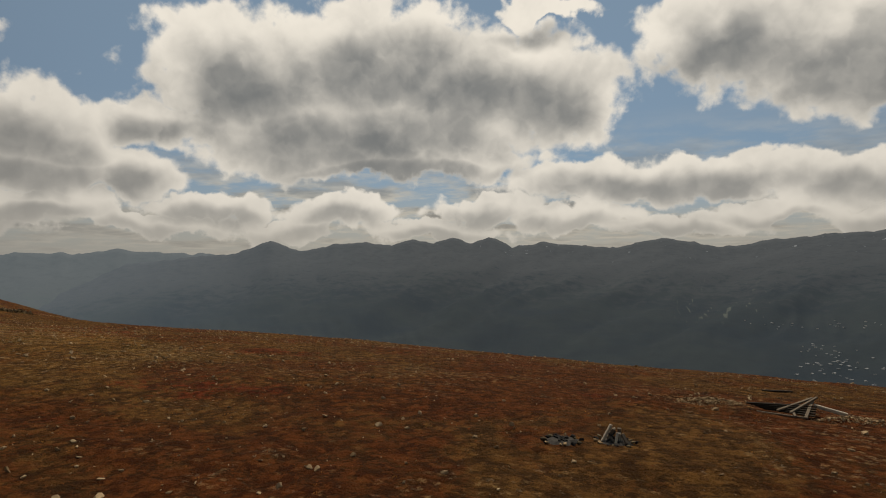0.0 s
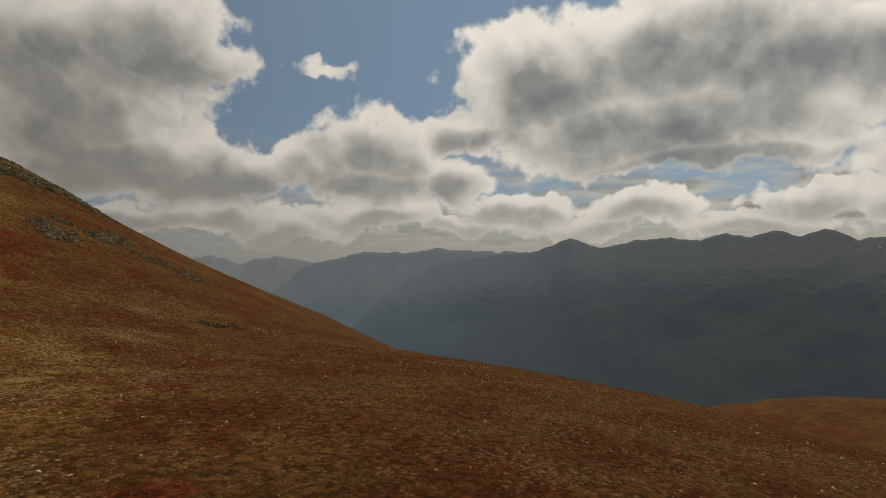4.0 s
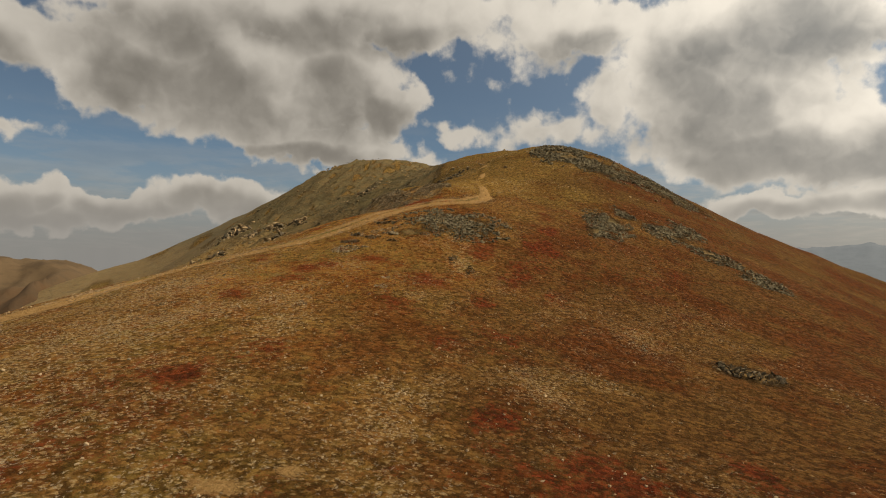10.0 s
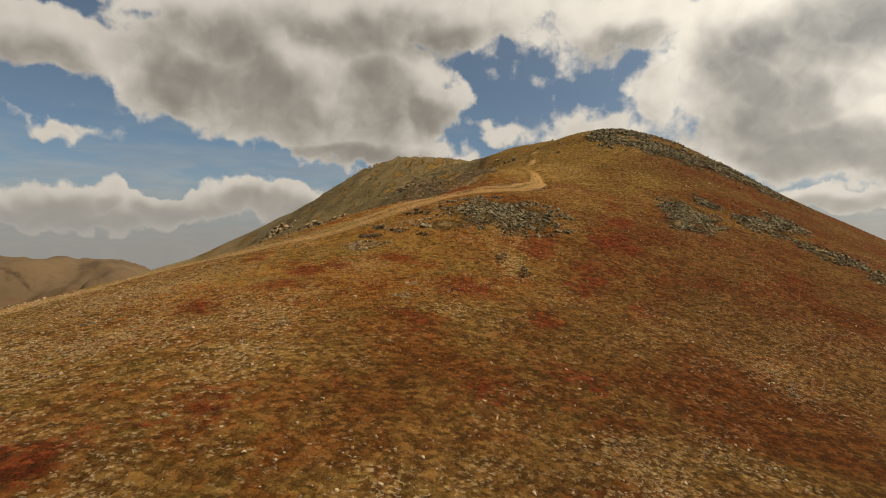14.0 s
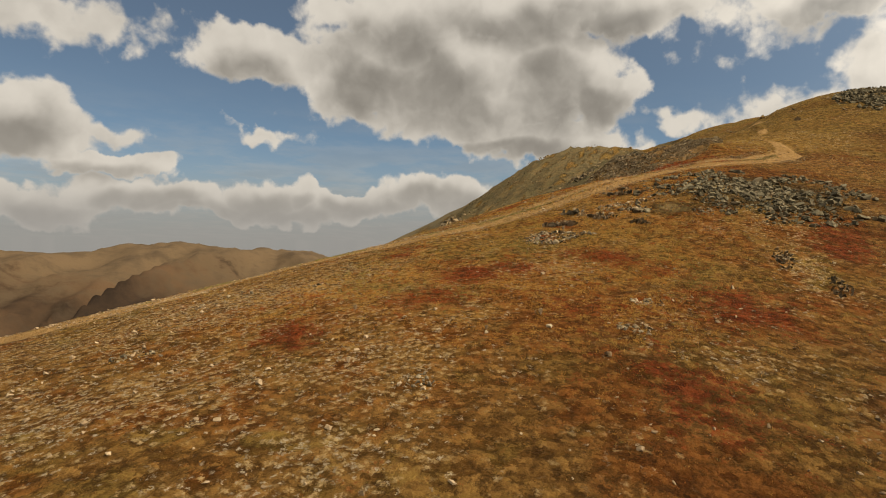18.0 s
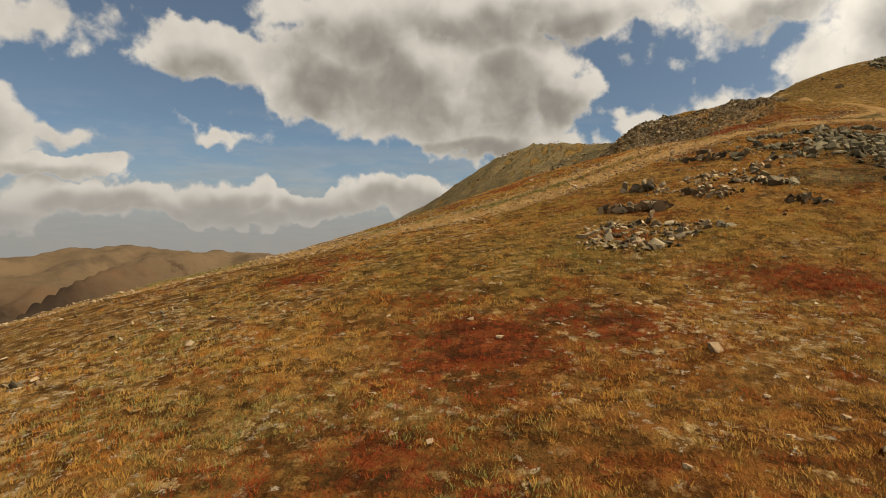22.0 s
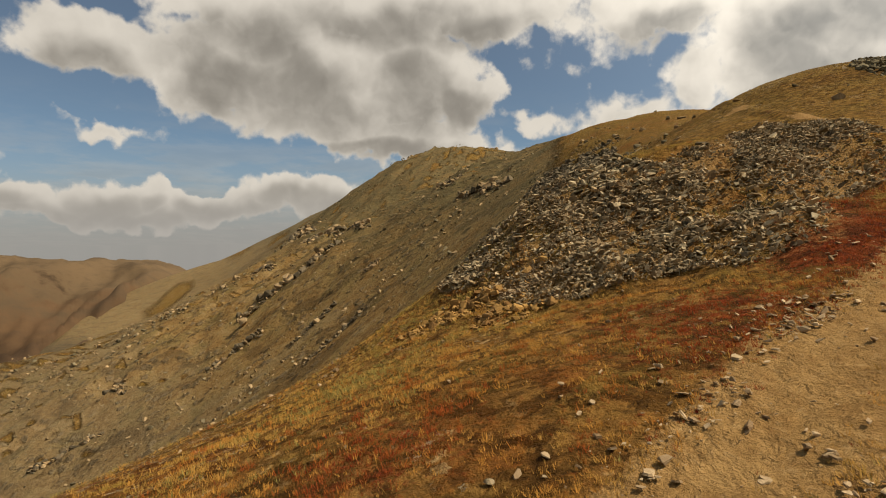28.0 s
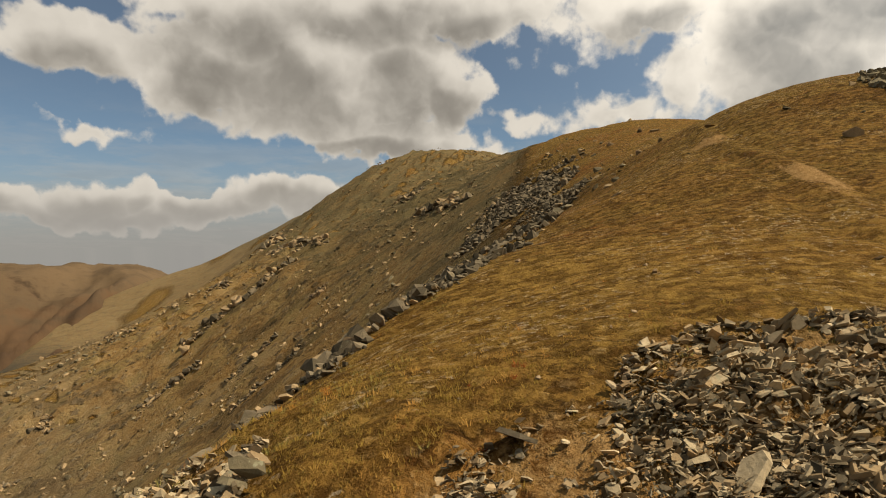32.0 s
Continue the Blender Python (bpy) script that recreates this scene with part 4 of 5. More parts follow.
GREEN = material("green_tuft", green_look, 0.8)


# ---- stones ----
def part(name, me, parent, label="", place=None):
    ob = new(name, me)
    ob.parent = parent
    if place is not None:
        ob.matrix_basis = place
    if label:
        ob["label"] = label
    return ob


def shape(kind, rng):
    """An uneven prism: a slab, a block or a shard. Returns vertices and triangles."""
    if kind in ("block", "shard"):
        flat, long = (0.62, 0.8) if kind == "block" else (0.36, 0.48)
        bm = bmesh.new()
        for _ in range(15):
            v = Vector(rng.normal(size=3)).normalized()
            bm.verts.new((max(-0.75, min(0.75, v.x)) * 0.62, max(-0.75, min(0.75, v.y)) * long * 0.62, max(-0.7, min(0.7, v.z * 1.3)) * flat * 0.62))
        got = bmesh.ops.convex_hull(bm, input=bm.verts)
        bmesh.ops.delete(bm, geom=[g for g in got["geom_interior"] if isinstance(g, bmesh.types.BMVert)], context="VERTS")
        bmesh.ops.triangulate(bm, faces=bm.faces)
        bmesh.ops.recalc_face_normals(bm, faces=bm.faces)
        bm.verts.index_update()
        co = np.array([v.co[:] for v in bm.verts])
        tri = np.array([[v.index for v in f.verts] for f in bm.faces])
        bm.free()
        return co, tri
    thick, wide = 0.07 if kind == "slab" else 0.045, 0.66
    n = int(rng.integers(4, 7))
    a = (np.arange(n) + rng.uniform(-0.32, 0.32, n)) * 2 * np.pi / n
    r = rng.uniform(0.38, 0.55, n)
    base = np.stack([np.cos(a) * r, np.sin(a) * r * wide, -thick * rng.uniform(0.8, 1.1, n)], 1)
    slope = rng.normal(0, 0.1, 2)
    top = base * rng.uniform(0.8, 0.98, n)[:, None] + rng.normal(0, 0.03, (n, 3))
    top[:, 2] = thick * rng.uniform(0.75, 1.1, n) + top[:, 0] * slope[0] + top[:, 1] * slope[1]
    co = np.concatenate([base, top])
    tri = [(0, i + 1, i) for i in range(1, n - 1)] + [(n, n + i, n + i + 1) for i in range(1, n - 1)]
    for i in range(n):
        j = (i + 1) % n
        tri += [(i, j, n + j), (i, n + j, n + i)]
    return co, np.array(tri)


rng = np.random.default_rng(4)
SHAPES = {k: [shape(k, rng) for _ in range(10)] for k in ("slab", "plate", "block", "shard")}
MESHES = {}


def stone_mesh(kind, i, mat):
    """One mesh for each shape and material, shared by all stones alike."""
    key = (kind, i, mat.name)
    if key not in MESHES:
        co, tri = SHAPES[kind][i]
        MESHES[key] = bulk_mesh("stone", co, tri, mat, smooth=False)
    return MESHES[key]


def turns(n, tilt, rng, dip=(0.0, 0.0)):
    """Turns about the upright, then a tilt of about so many degrees."""
    yaw = rng.uniform(0, 2 * np.pi, n)
    a, b = np.radians(rng.normal(dip[0], tilt, n)), np.radians(rng.normal(dip[1], tilt, n))
    out = np.empty((n, 3, 3))
    ca, sa, cb, sb, cy, sy = np.cos(a), np.sin(a), np.cos(b), np.sin(b), np.cos(yaw), np.sin(yaw)
    zero, one = np.zeros(n), np.ones(n)
    rx = np.array([[one, zero, zero], [zero, ca, -sa], [zero, sa, ca]]).transpose(2, 0, 1)
    ry = np.array([[cb, zero, sb], [zero, one, zero], [-sb, zero, cb]]).transpose(2, 0, 1)
    rz = np.array([[cy, -sy, zero], [sy, cy, zero], [zero, zero, one]]).transpose(2, 0, 1)
    out = rx @ ry @ rz
    return out


def stones(x, y, size, kinds, mat, name, rng, tilt=18, dip=(0.0, 0.0), sink=0.25, lift=None):
    """Many stones in one mesh, resting in the ground."""
    n = len(x)
    z = height(x, y) + (0 if lift is None else lift)
    turn = turns(n, tilt, rng, dip)
    cos, tris, start = [], [], 0
    pick = rng.integers(0, 10, n)
    kind = rng.integers(0, len(kinds), n)
    for k, key in enumerate(kinds):
        for i in range(10):
            who = np.where((kind == k) & (pick == i))[0]
            if not len(who):
                continue
            co, tri = SHAPES[key][i]
            grow = size[who, None] * rng.uniform(0.8, 1.2, (len(who), 3))
            flat = 0.35 * size[who] * (0.2 if key in ("slab", "plate") else 0.6)
            at = np.einsum("nij,nkj->nki", turn[who], co[None] * grow[:, None])
            at += np.stack([x[who], y[who], z[who] + flat * (1 - 2 * sink)], 1)[:, None]
            cos.append(at.reshape(-1, 3))
            tris.append((tri[None] + (start + np.arange(len(who)) * len(co))[:, None, None]).reshape(-1, 3))
            start += len(who) * len(co)
    return bulk_mesh(name, np.concatenate(cos), np.concatenate(tris), mat, smooth=False)


def single_stones(parent, x, y, size, kinds, mat, rng, tilt=18, dip=(0.0, 0.0), lift=0.0, name="slab"):
    """Stones that are objects of their own, parts of one thing or things."""
    z = height(x, y) + lift
    turn = turns(len(x), tilt, rng, dip)
    made = []
    for i in range(len(x)):
        key = kinds[rng.integers(0, len(kinds))]
        me = stone_mesh(key, int(rng.integers(0, 10)), mat[rng.integers(0, len(mat))] if isinstance(mat, list) else mat)
        flat = size[i] * (0.06 if key in ("slab", "plate") else 0.16)
        grow = Matrix.Diagonal((*(size[i] * rng.uniform(0.8, 1.2, 3)), 1))
        m = Matrix.Translation((x[i], y[i], z[i] + flat)) @ Matrix(turn[i].tolist()).to_4x4() @ grow
        ob = new(name, me)
        if parent is not None:
            ob.parent = parent
            ob.matrix_parent_inverse = parent.matrix_basis.inverted()
        ob.matrix_basis = m
        made.append(ob)
    return made


def spread(n, spots, rng, power=0.5):
    """Places inside round spots of (x, y, radius, radius)."""
    area = np.array([rx * ry for _, _, rx, ry in spots])
    who = rng.choice(len(spots), n, p=area / area.sum())
    a, r = rng.uniform(0, 2 * np.pi, n), rng.uniform(0, 1, n) ** power
    s = np.array(spots)[who]
    return s[:, 0] + np.cos(a) * r * s[:, 2], s[:, 1] + np.sin(a) * r * s[:, 3]


def thing(name, x, y, label, category, group=""):
    ob = new(name)
    ob.location = (x, y, float(height(np.array([x]), np.array([y]))[0]))
    bpy.context.view_layer.update()
    return tagged(ob, label, category, group)


def sizes(n, low, high, rng, bias=2.2):
    return low + (high - low) * rng.uniform(0, 1, n) ** bias


# the slaty outcrop that the camera flies over
def build_outcrop():
    rng = np.random.default_rng(11)
    crag = thing("rock_outcrop", -91.5, 21.8, "jumbled outcrop of grey-brown slate slabs on the ridge brow", "rock")
    x, y = spread(70000, OUTCROP, rng, 0.60)
    path = from_line(x, y, np.array([(-87.4, 22.0), (-89.2, 22.4), (-90.4, 22.9), (-92.5, 23.3), (-94.5, 23.6), (-97, 23.8)]))[0]
    soil = lumps(x, y, 1.3, 62, 3) + 0.5 * lumps(x, y, 4.0, 68, 2)
    keep = rng.uniform(0, 1, len(x)) < np.clip(0.72 + 1.5 * soil, 0.34, 1) * np.clip(0.12 + 2.2 * (path + 0.22 * lumps(x, y, 0.7, 86, 2) - 0.16), 0.12, 1)
    x, y, soil = x[keep], y[keep], soil[keep]
    size = sizes(len(x), 0.03, 0.22, rng, 3.6) * (1 + 0.5 * np.clip(lumps(x, y, 2.6, 69, 2), -0.6, 1))
    pile = 0.22 * np.clip(soil, 0, 1) + rng.uniform(-0.02, 0.05, len(x))
    near = np.argsort(-size)[:300]
    rest = np.setdiff1d(np.arange(len(x)), near)
    single_stones(crag, x[near], y[near], size[near] * 1.2, ["slab", "slab", "plate", "shard"], [SLATE, SLATE, DARK_STONE, RUST_STONE, SCREE_STONE], rng, 32, (14, -16), pile[near])
    tone = rng.uniform(0, 1, len(rest)) + 0.35 * lumps(x[rest], y[rest], 1.8, 75, 2)
    for who, mat in ((rest[tone < 0.52], SLATE), (rest[(tone >= 0.52) & (tone < 0.82)], RUST_STONE), (rest[tone >= 0.82], DARK_STONE)):
        me = stones(x[who], y[who], size[who], ["slab", "plate", "plate", "plate"], mat, "rubble", rng, 34, (14, -16), 0.2, pile[who])
        ob = tagged(new("rubble", me), kind="stuff")
        ob.parent, ob.matrix_parent_inverse = crag, crag.matrix_basis.inverted()
    # broad slabs that lie about on the rubble
    px, py = spread(26, OUTCROP, rng, 0.6)
    single_stones(crag, px, py, sizes(26, 0.28, 0.48, rng, 1.5), ["slab", "plate"], [SLATE, RUST_STONE, DARK_STONE], rng, 22, (10, -12), 0.12)
    # the large block that leans on the south edge, and orange rubble under it
    z = float(height(np.array([-89.4]), np.array([19.9]))[0])
    ob = new("boulder", stone_mesh("slab", 4, RUST_STONE))
    ob.parent, ob.matrix_parent_inverse = crag, crag.matrix_basis.inverted()
    ob.matrix_basis = Matrix.Translation((-89.7, 19.9, z + 0.1)) @ pose(0, 0, 0, 26, 10, 20) @ Matrix.Diagonal((0.8, 0.8, 1.7, 1))
    x, y = spread(900, [(-87.4, 18.3, 0.8, 0.8), (-88.6, 16.8, 0.8, 1.2), (-89.6, 18.0, 0.8, 1.0)], rng, 0.6)
    me = stones(x, y, sizes(900, 0.05, 0.3, rng, 2.6), ["plate", "slab", "block"], ORANGE_STONE, "rubble", rng, 26)
    ob = tagged(new("rubble", me), "broken orange-stained stones", kind="stuff")
    ob.parent, ob.matrix_parent_inverse = crag, crag.matrix_basis.inverted()


build_outcrop()


# the broken cliff under the brow
def build_cliff():
    rng = np.random.default_rng(12)
    cliff = thing("cliff", -103.0, 18.0, "low broken cliff of brown and grey rock", "rock")
    line = [(-94.5, 16.6), (-98.0, 17.6), (-101.4, 18.9), (-103.4, 19.8), (-107.5, 20.6), (-111.5, 21.8)]
    s = rng.uniform(0, len(line) - 1.001, 1600)
    i = s.astype(int)
    p = np.array(line)
    at = p[i] + (p[i + 1] - p[i]) * (s - i)[:, None]
    x, y = at[:, 0] + rng.normal(0, 0.8, 1600), at[:, 1] + 0.6 - np.abs(rng.normal(0, 1.7, 1600))
    some = lumps(x, y, 1.6, 79, 2) > -0.05
    x, y = x[some], y[some]
    m = len(x)
    size = sizes(m, 0.10, 0.6, rng, 3.0)
    big = np.argsort(-size)[:90]
    rest = np.setdiff1d(np.arange(m), big)
    single_stones(cliff, x[big], y[big], size[big], ["block", "block", "slab"], [DARK_STONE], rng, 30, (12, -20), -0.03, "block")
    s = rng.uniform(0, 1, 130)
    bx, by = -98.6 - 6.6 * s + rng.normal(0, 0.25, 130), 17.8 + 2.7 * s - np.abs(rng.normal(0, 0.5, 130))
    single_stones(cliff, bx, by, sizes(130, 0.18, 0.75, rng, 2.0), ["block", "shard", "slab"], [DARK_STONE, DARK_STONE, RUST_STONE], rng, 24, (14, -20), 0.05, "block")
    me = stones(x[rest], y[rest], size[rest], ["block", "shard", "slab"], DARK_STONE, "rubble", rng, 30)
    ob = tagged(new("rubble", me), kind="stuff")
    ob.parent, ob.matrix_parent_inverse = cliff, cliff.matrix_basis.inverted()


build_cliff()


# clusters of stones in the meadow
def build_clusters():
    rng = np.random.default_rng(13)
    low, edge = "low cluster of angular grey and tan rocks among grass", "jagged rib of dark upright slate in the meadow"
    spots = [(-65.3, 21.0, 1.1, 1.3, 120, 0.5, low), (-64.6, 20.6, 0.5, 0.9, 40, 0.55, low), (-66.1, 20.6, 0.35, 0.9, 34, 0.42, low), (-65.9, 22.2, 0.5, 0.7, 30, 0.45, low),
             (-67.75, 20.8, 0.28, 1.05, 46, 0.62, edge), (-70.3, 20.8, 0.35, 0.6, 26, 0.6, edge), (-74.7, 22.9, 0.35, 1.1, 26, 0.5, edge),
             (-72.3, 23.2, 0.7, 1.0, 46, 0.5, low), (-71.0, 23.9, 0.5, 0.9, 40, 0.5, low), (-68.2, 24.7, 0.5, 0.5, 14, 0.5, edge),
             (-54.8, 26.3, 0.45, 0.6, 46, 0.36, low), (-56.9, 13.9, 0.4, 0.5, 16, 0.36, low), (-53.8, 10.8, 0.5, 1.0, 26, 0.36, low), (-56.2, 10.8, 0.7, 0.6, 20, 0.3, low),
             (-49.3, 22.3, 0.4, 0.6, 22, 0.3, low), (-45.0, 40.2, 0.6, 0.9, 34, 0.34, low), (-53.0, 44.0, 0.8, 1.1, 34, 0.36, low), (-64.9, 30.6, 1.3, 0.4, 34, 0.36, edge), (-62.6, 32.2, 1.2, 0.4, 26, 0.34, edge), (-57.6, 26.3, 0.35, 0.6, 60, 0.36, low), (-70.8, 27.4, 0.8, 0.6, 30, 0.4, low), (-51.7, 50.0, 1.4, 2.3, 120, 0.6, edge), (-19.2, 42.4, 0.3, 0.3, 16, 0.24, low), (-48.5, 14.1, 0.6, 0.9, 30, 0.34, low),
             (-43.7, 13.5, 0.5, 0.6, 26, 0.3, low), (-60.5, 12.8, 0.6, 0.5, 14, 0.28, low), (-73.5, 22.2, 0.4, 0.5, 14, 0.4, low), (-79.0, 23.9, 0.7, 0.7, 14, 0.4, low),
             (-70.0, 21.3, 0.5, 0.6, 30, 0.4, low), (-71.4, 22.4, 0.6, 0.6, 26, 0.5, low), (-69.2, 22.6, 0.5, 0.8, 30, 0.5, edge), (-73.2, 24.4, 0.6, 0.7, 24, 0.45, low),
             (-75.2, 21.8, 0.5, 0.6, 20, 0.4, low), (-76.0, 22.6, 0.3, 0.4, 14, 0.45, edge)]
    for cx, cy, rx, ry, n, most, label in spots:
        heap = thing("rock_cluster", cx, cy, label, "rocks", "rock clusters in the meadow")
        n = int(1.5 * n)
        x, y = spread(n, [(cx, cy, rx * 0.95, ry * 0.95)], rng, 0.6)
        if label == edge:
            single_stones(heap, x, y, sizes(n, 0.12, most * 0.72, rng, 1.9), ["shard", "plate", "slab"], [DARK_STONE, DARK_STONE, SLATE, RUST_STONE], rng, 15, (0, -72), 0.09, name="rock")
        else:
            single_stones(heap, x, y, sizes(n, 0.07, most * 0.66, rng, 2.3), ["slab", "slab", "block", "shard"], [SLATE, RUST_STONE, PALE, DARK_STONE, DARK_STONE], rng, 34, lift=-0.015, name="rock")


build_clusters()


# fields of grey scree
def build_scree():
    rng = np.random.default_rng(14)
    for cx, cy, rx, ry in SCREE[:12]:
        n = int(min(5200, 210 * rx * ry))
        x, y = spread(n, [(cx, cy, rx * 1.4, ry * 1.4)], rng, 0.75)
        keep = lumps(x, y, 2.6, 63, 3) + 0.4 * lumps(x, y, 0.9, 60, 2) + 0.3 * blobs(x, y, SCREE) > 0.05
        x, y = x[keep], y[keep]
        me = stones(x, y, sizes(len(x), 0.08, 0.5 if rx < 6 else 0.7, rng, 3.0), ["block", "shard", "slab"], SCREE_STONE, "scree", rng, 30)
        tagged(new("scree", me), "field of lichen-grey scree blocks on the grass slope", "scree", kind="stuff")


build_scree()


# stones on the track and loose in the meadow
def build_loose():
    rng = np.random.default_rng(15)
    run = np.concatenate([[0], np.cumsum(np.hypot(*np.diff(TRACK, axis=0).T))])
    n = 36000
    s = rng.uniform(36, 118, n)
    x = np.interp(s, run, TRACK[:, 0])
    y = np.interp(s, run, TRACK[:, 1])
    way = np.stack([np.interp(s + 0.5, run, TRACK[:, 0]) - x, np.interp(s + 0.5, run, TRACK[:, 1]) - y], 1)
    way /= np.hypot(*way.T)[:, None] + 1e-9
    pick = rng.uniform(0, 1, n)
    off = np.where(pick < 0.5, rng.choice([-1, 1], n) * (1.3 + np.abs(rng.normal(0, 0.5, n))), np.where(pick < 0.8, rng.normal(0, 0.5, n), rng.normal(0, 1.5, n)))
    x, y = x - way[:, 1] * off, y + way[:, 0] * off
    clump = lumps(x, y, 1.6, 64, 2) + rng.uniform(-0.5, 0.5, n) > -0.1
    clump &= x > -92
    x, y = x[clump], y[clump]
    me = stones(x, y, sizes(len(x), 0.022, 0.15, rng, 3.2), ["slab", "plate", "shard"], PALE, "gravel", rng, 16, lift=0.02)
    tagged(new("gravel", me), "pale tan stone chips strewn along the dirt track", "gravel", kind="stuff")

    # small stones all over the hillside, in drifts
    n = 60000
    x, y = rng.uniform(-108, 16, n), rng.uniform(-4, 64, n)
    near = from_path(x, y)
    drift = 0.5 * lumps(x, y, 9, 65, 3) + 0.4 * lumps(x, y, 2.5, 66, 2)
    keep = (rng.uniform(0, 1, n) < np.clip(0.18 + 1.1 * drift + 0.7 * blobs(x, y, STONY), 0.01, 1) * np.where(x < -60, 0.4, 1)) & (near < 34) & (from_line(x, y, TRACK)[0] > 1.6)
    x, y, near = x[keep], y[keep], near[keep]
    me = stones(x, y, sizes(len(x), 0.03, 0.16, rng, 3.4) * (1 + near / 60), ["block", "shard", "slab"], PALE, "pebbles", rng, 20, sink=0.35, lift=0.012)
    tagged(new("pebbles", me), "small pale stones scattered through the grass", "pebbles", kind="stuff")

    # stones large enough to count
    x, y = np.concatenate([rng.uniform(-86, -28, 420), rng.uniform(-30, 10, 90)]), np.concatenate([rng.uniform(8, 42, 420), rng.uniform(14, 50, 90)])
    near = from_path(x, y)
    keep = (near < 13) & (from_line(x, y, TRACK)[0] > 1.9) & (blobs(x, y, OUTCROP) < 0.3)
    x, y = x[keep][:230], y[keep][:230]
    for ob in single_stones(None, x, y, sizes(len(x), 0.06, 0.22, rng, 2.8), ["slab", "plate", "block"], [PALE, PALE, SLATE], rng, 24, name="stone"):
        tagged(ob, "angular pale stone lying in the dry grass", "stone", "loose stones in the meadow")
    # a few that stand out
    for px, py, size, kind in ((-66.7, 21.2, 0.34, "shard"), (-53.4, 17.9, 0.26, "shard"), (-55.0, 23.5, 0.3, "shard"), (-49.7, 20.2, 0.24, "shard"),
                               (-73.0, 18.4, 0.4, "slab"), (-76.7, 21.5, 0.36, "shard"), (-70.0, 23.0, 0.4, "slab"), (-53.1, 22.5, 0.2, "shard")):
        z = float(height(np.array([px]), np.array([py]))[0])
        ob = new("boulder", stone_mesh(kind, 3, PALE))
        ob.matrix_basis = Matrix.Translation((px, py, z + 0.25 * size)) @ pose(0, 0, 0, 20, -70 if kind == "shard" else 8, 70) @ Matrix.Diagonal((size, size, size, 1))
        tagged(ob, "upright pale pointed stone standing in the grass" if kind == "shard" else "broad pale stone lying beside the track", "stone", "marked stones")


build_loose()


# rock ribs and blocks on the far slopes
def build_ribs():
    rng = np.random.default_rng(16)
    # loose stones, thin everywhere and thicker along the spurs
    n = 90000
    x, y = np.where(rng.uniform(0, 1, n) < 0.6, rng.uniform(-270, -104, n), rng.uniform(-560, -104, n)), rng.uniform(-230, 60, n)
    z0, zx, zy = height(x, y), height(x + 2, y), height(x, y + 2)
    steep = np.hypot(zx - z0, zy - z0) / 2
    band = 0.55 - 1.7 * np.abs(lumps(0.45 * x + 0.9 * y + 9 * lumps(x, y, 60, 18), 0.22 * (0.9 * x - 0.45 * y), 15, 16, 3)) + 0.7 * lumps(x, y, 30, 67, 2)
    keep = (rng.uniform(0, 1, n) < np.clip((steep - 0.3) * 2, 0, 1) * np.clip(band, 0.16, 1)) & (np.hypot(x + 91, y - 24) > 22)
    x, y, band = x[keep], y[keep], band[keep]
    size = sizes(len(x), 0.12, 1.0, rng, 5.0) * (1 + np.hypot(x + 95, y - 20) / 260) * (0.7 + 0.6 * np.clip(band, 0, 1))
    half = rng.uniform(0, 1, len(x)) < 0.6
    for who, mat in ((half, RUST_STONE), (~half, SCREE_STONE)):
        me = stones(x[who], y[who], size[who], ["block", "shard", "slab"], mat, "rocks", rng, 26, sink=0.4)
        tagged(new("rocks", me), "brown rock debris on the steep mountainside", "rocks", kind="stuff")
    # ribs of bare rock, each from one end to the other: x, y, x, y, half width
    ribs = [(-222, -72, -238, -48, 3.0), (-200, -68, -205, -55, 1.8), (-202, -28, -204.5, -25, 1.5), (-262, -60, -243, -42, 2.2), (-216, -8, -200, 4, 2.2),
            (-206, -98, -203, -92, 2.0), (-180, -97, -190, -86, 1.8), (-330, -104, -300, -78, 4.0), (-300, -78, -282, -66, 3.0), (-190, -40, -196, -32, 1.5),
            (-240, -20, -232, -12, 2.2), (-175, -30, -182, -20, 1.4), (-452, -170, -420, -150, 5.0), (-400, -140, -372, -122, 5.0), (-270, -95, -262, -84, 2.6)]
    for ax, ay, bx, by, wide in ribs:
        rib = thing("rock_rib", (ax + bx) / 2, (ay + by) / 2, "broken rib of bare brown rock on the mountainside", "rock", "rock ribs on the south face")
        long = math.hypot(bx - ax, by - ay)
        m = int(34 + 6 * long)
        s, off = rng.uniform(0, 1, m), rng.normal(0, wide * 0.42, m)
        x, y = ax + (bx - ax) * s - (by - ay) / long * off, ay + (by - ay) * s + (bx - ax) / long * off
        single_stones(rib, x, y, sizes(m, 0.5, wide * 1.15, rng, 1.9), ["shard", "block", "slab"], [RUST_STONE, DARK_STONE], rng, 22, (22, -18), -0.1, name="rock")
    # dark crags along the shoulder and on the summit flank
    spots = [(-126, 18, 9, 3.5), (-140, 21, 9, 3.5), (-118, 21.5, 5, 1.8), (-150, 22, 9, 4), (-168, 20, 10, 5), (-176, 16, 8, 6)]
    # extra dark crags added to stand in for the shade on a steep face
    spots += [(-172, 19, 9, 5), (-164, 14, 7, 5), (-178, 20, 7, 5)]
    x, y = spread(8000, spots, rng, 0.7)
    keep = lumps(x, y, 4.0, 70, 3) > -0.25
    x, y = x[keep], y[keep]
    me = stones(x, y, sizes(len(x), 0.15, 0.9, rng, 3.0) * (1 + 0.6 * ramp(-x, 150, 165)), ["block", "shard", "slab"], DARK_STONE, "crags", rng, 26, (10, -10), 0.35)
    tagged(new("crags", me), "dark slate crags below the rounded summit", "rocks", kind="stuff")
    spots = [(-152, 48, 9, 7), (-138, 52, 8, 9), (-128, 62, 9, 6)]
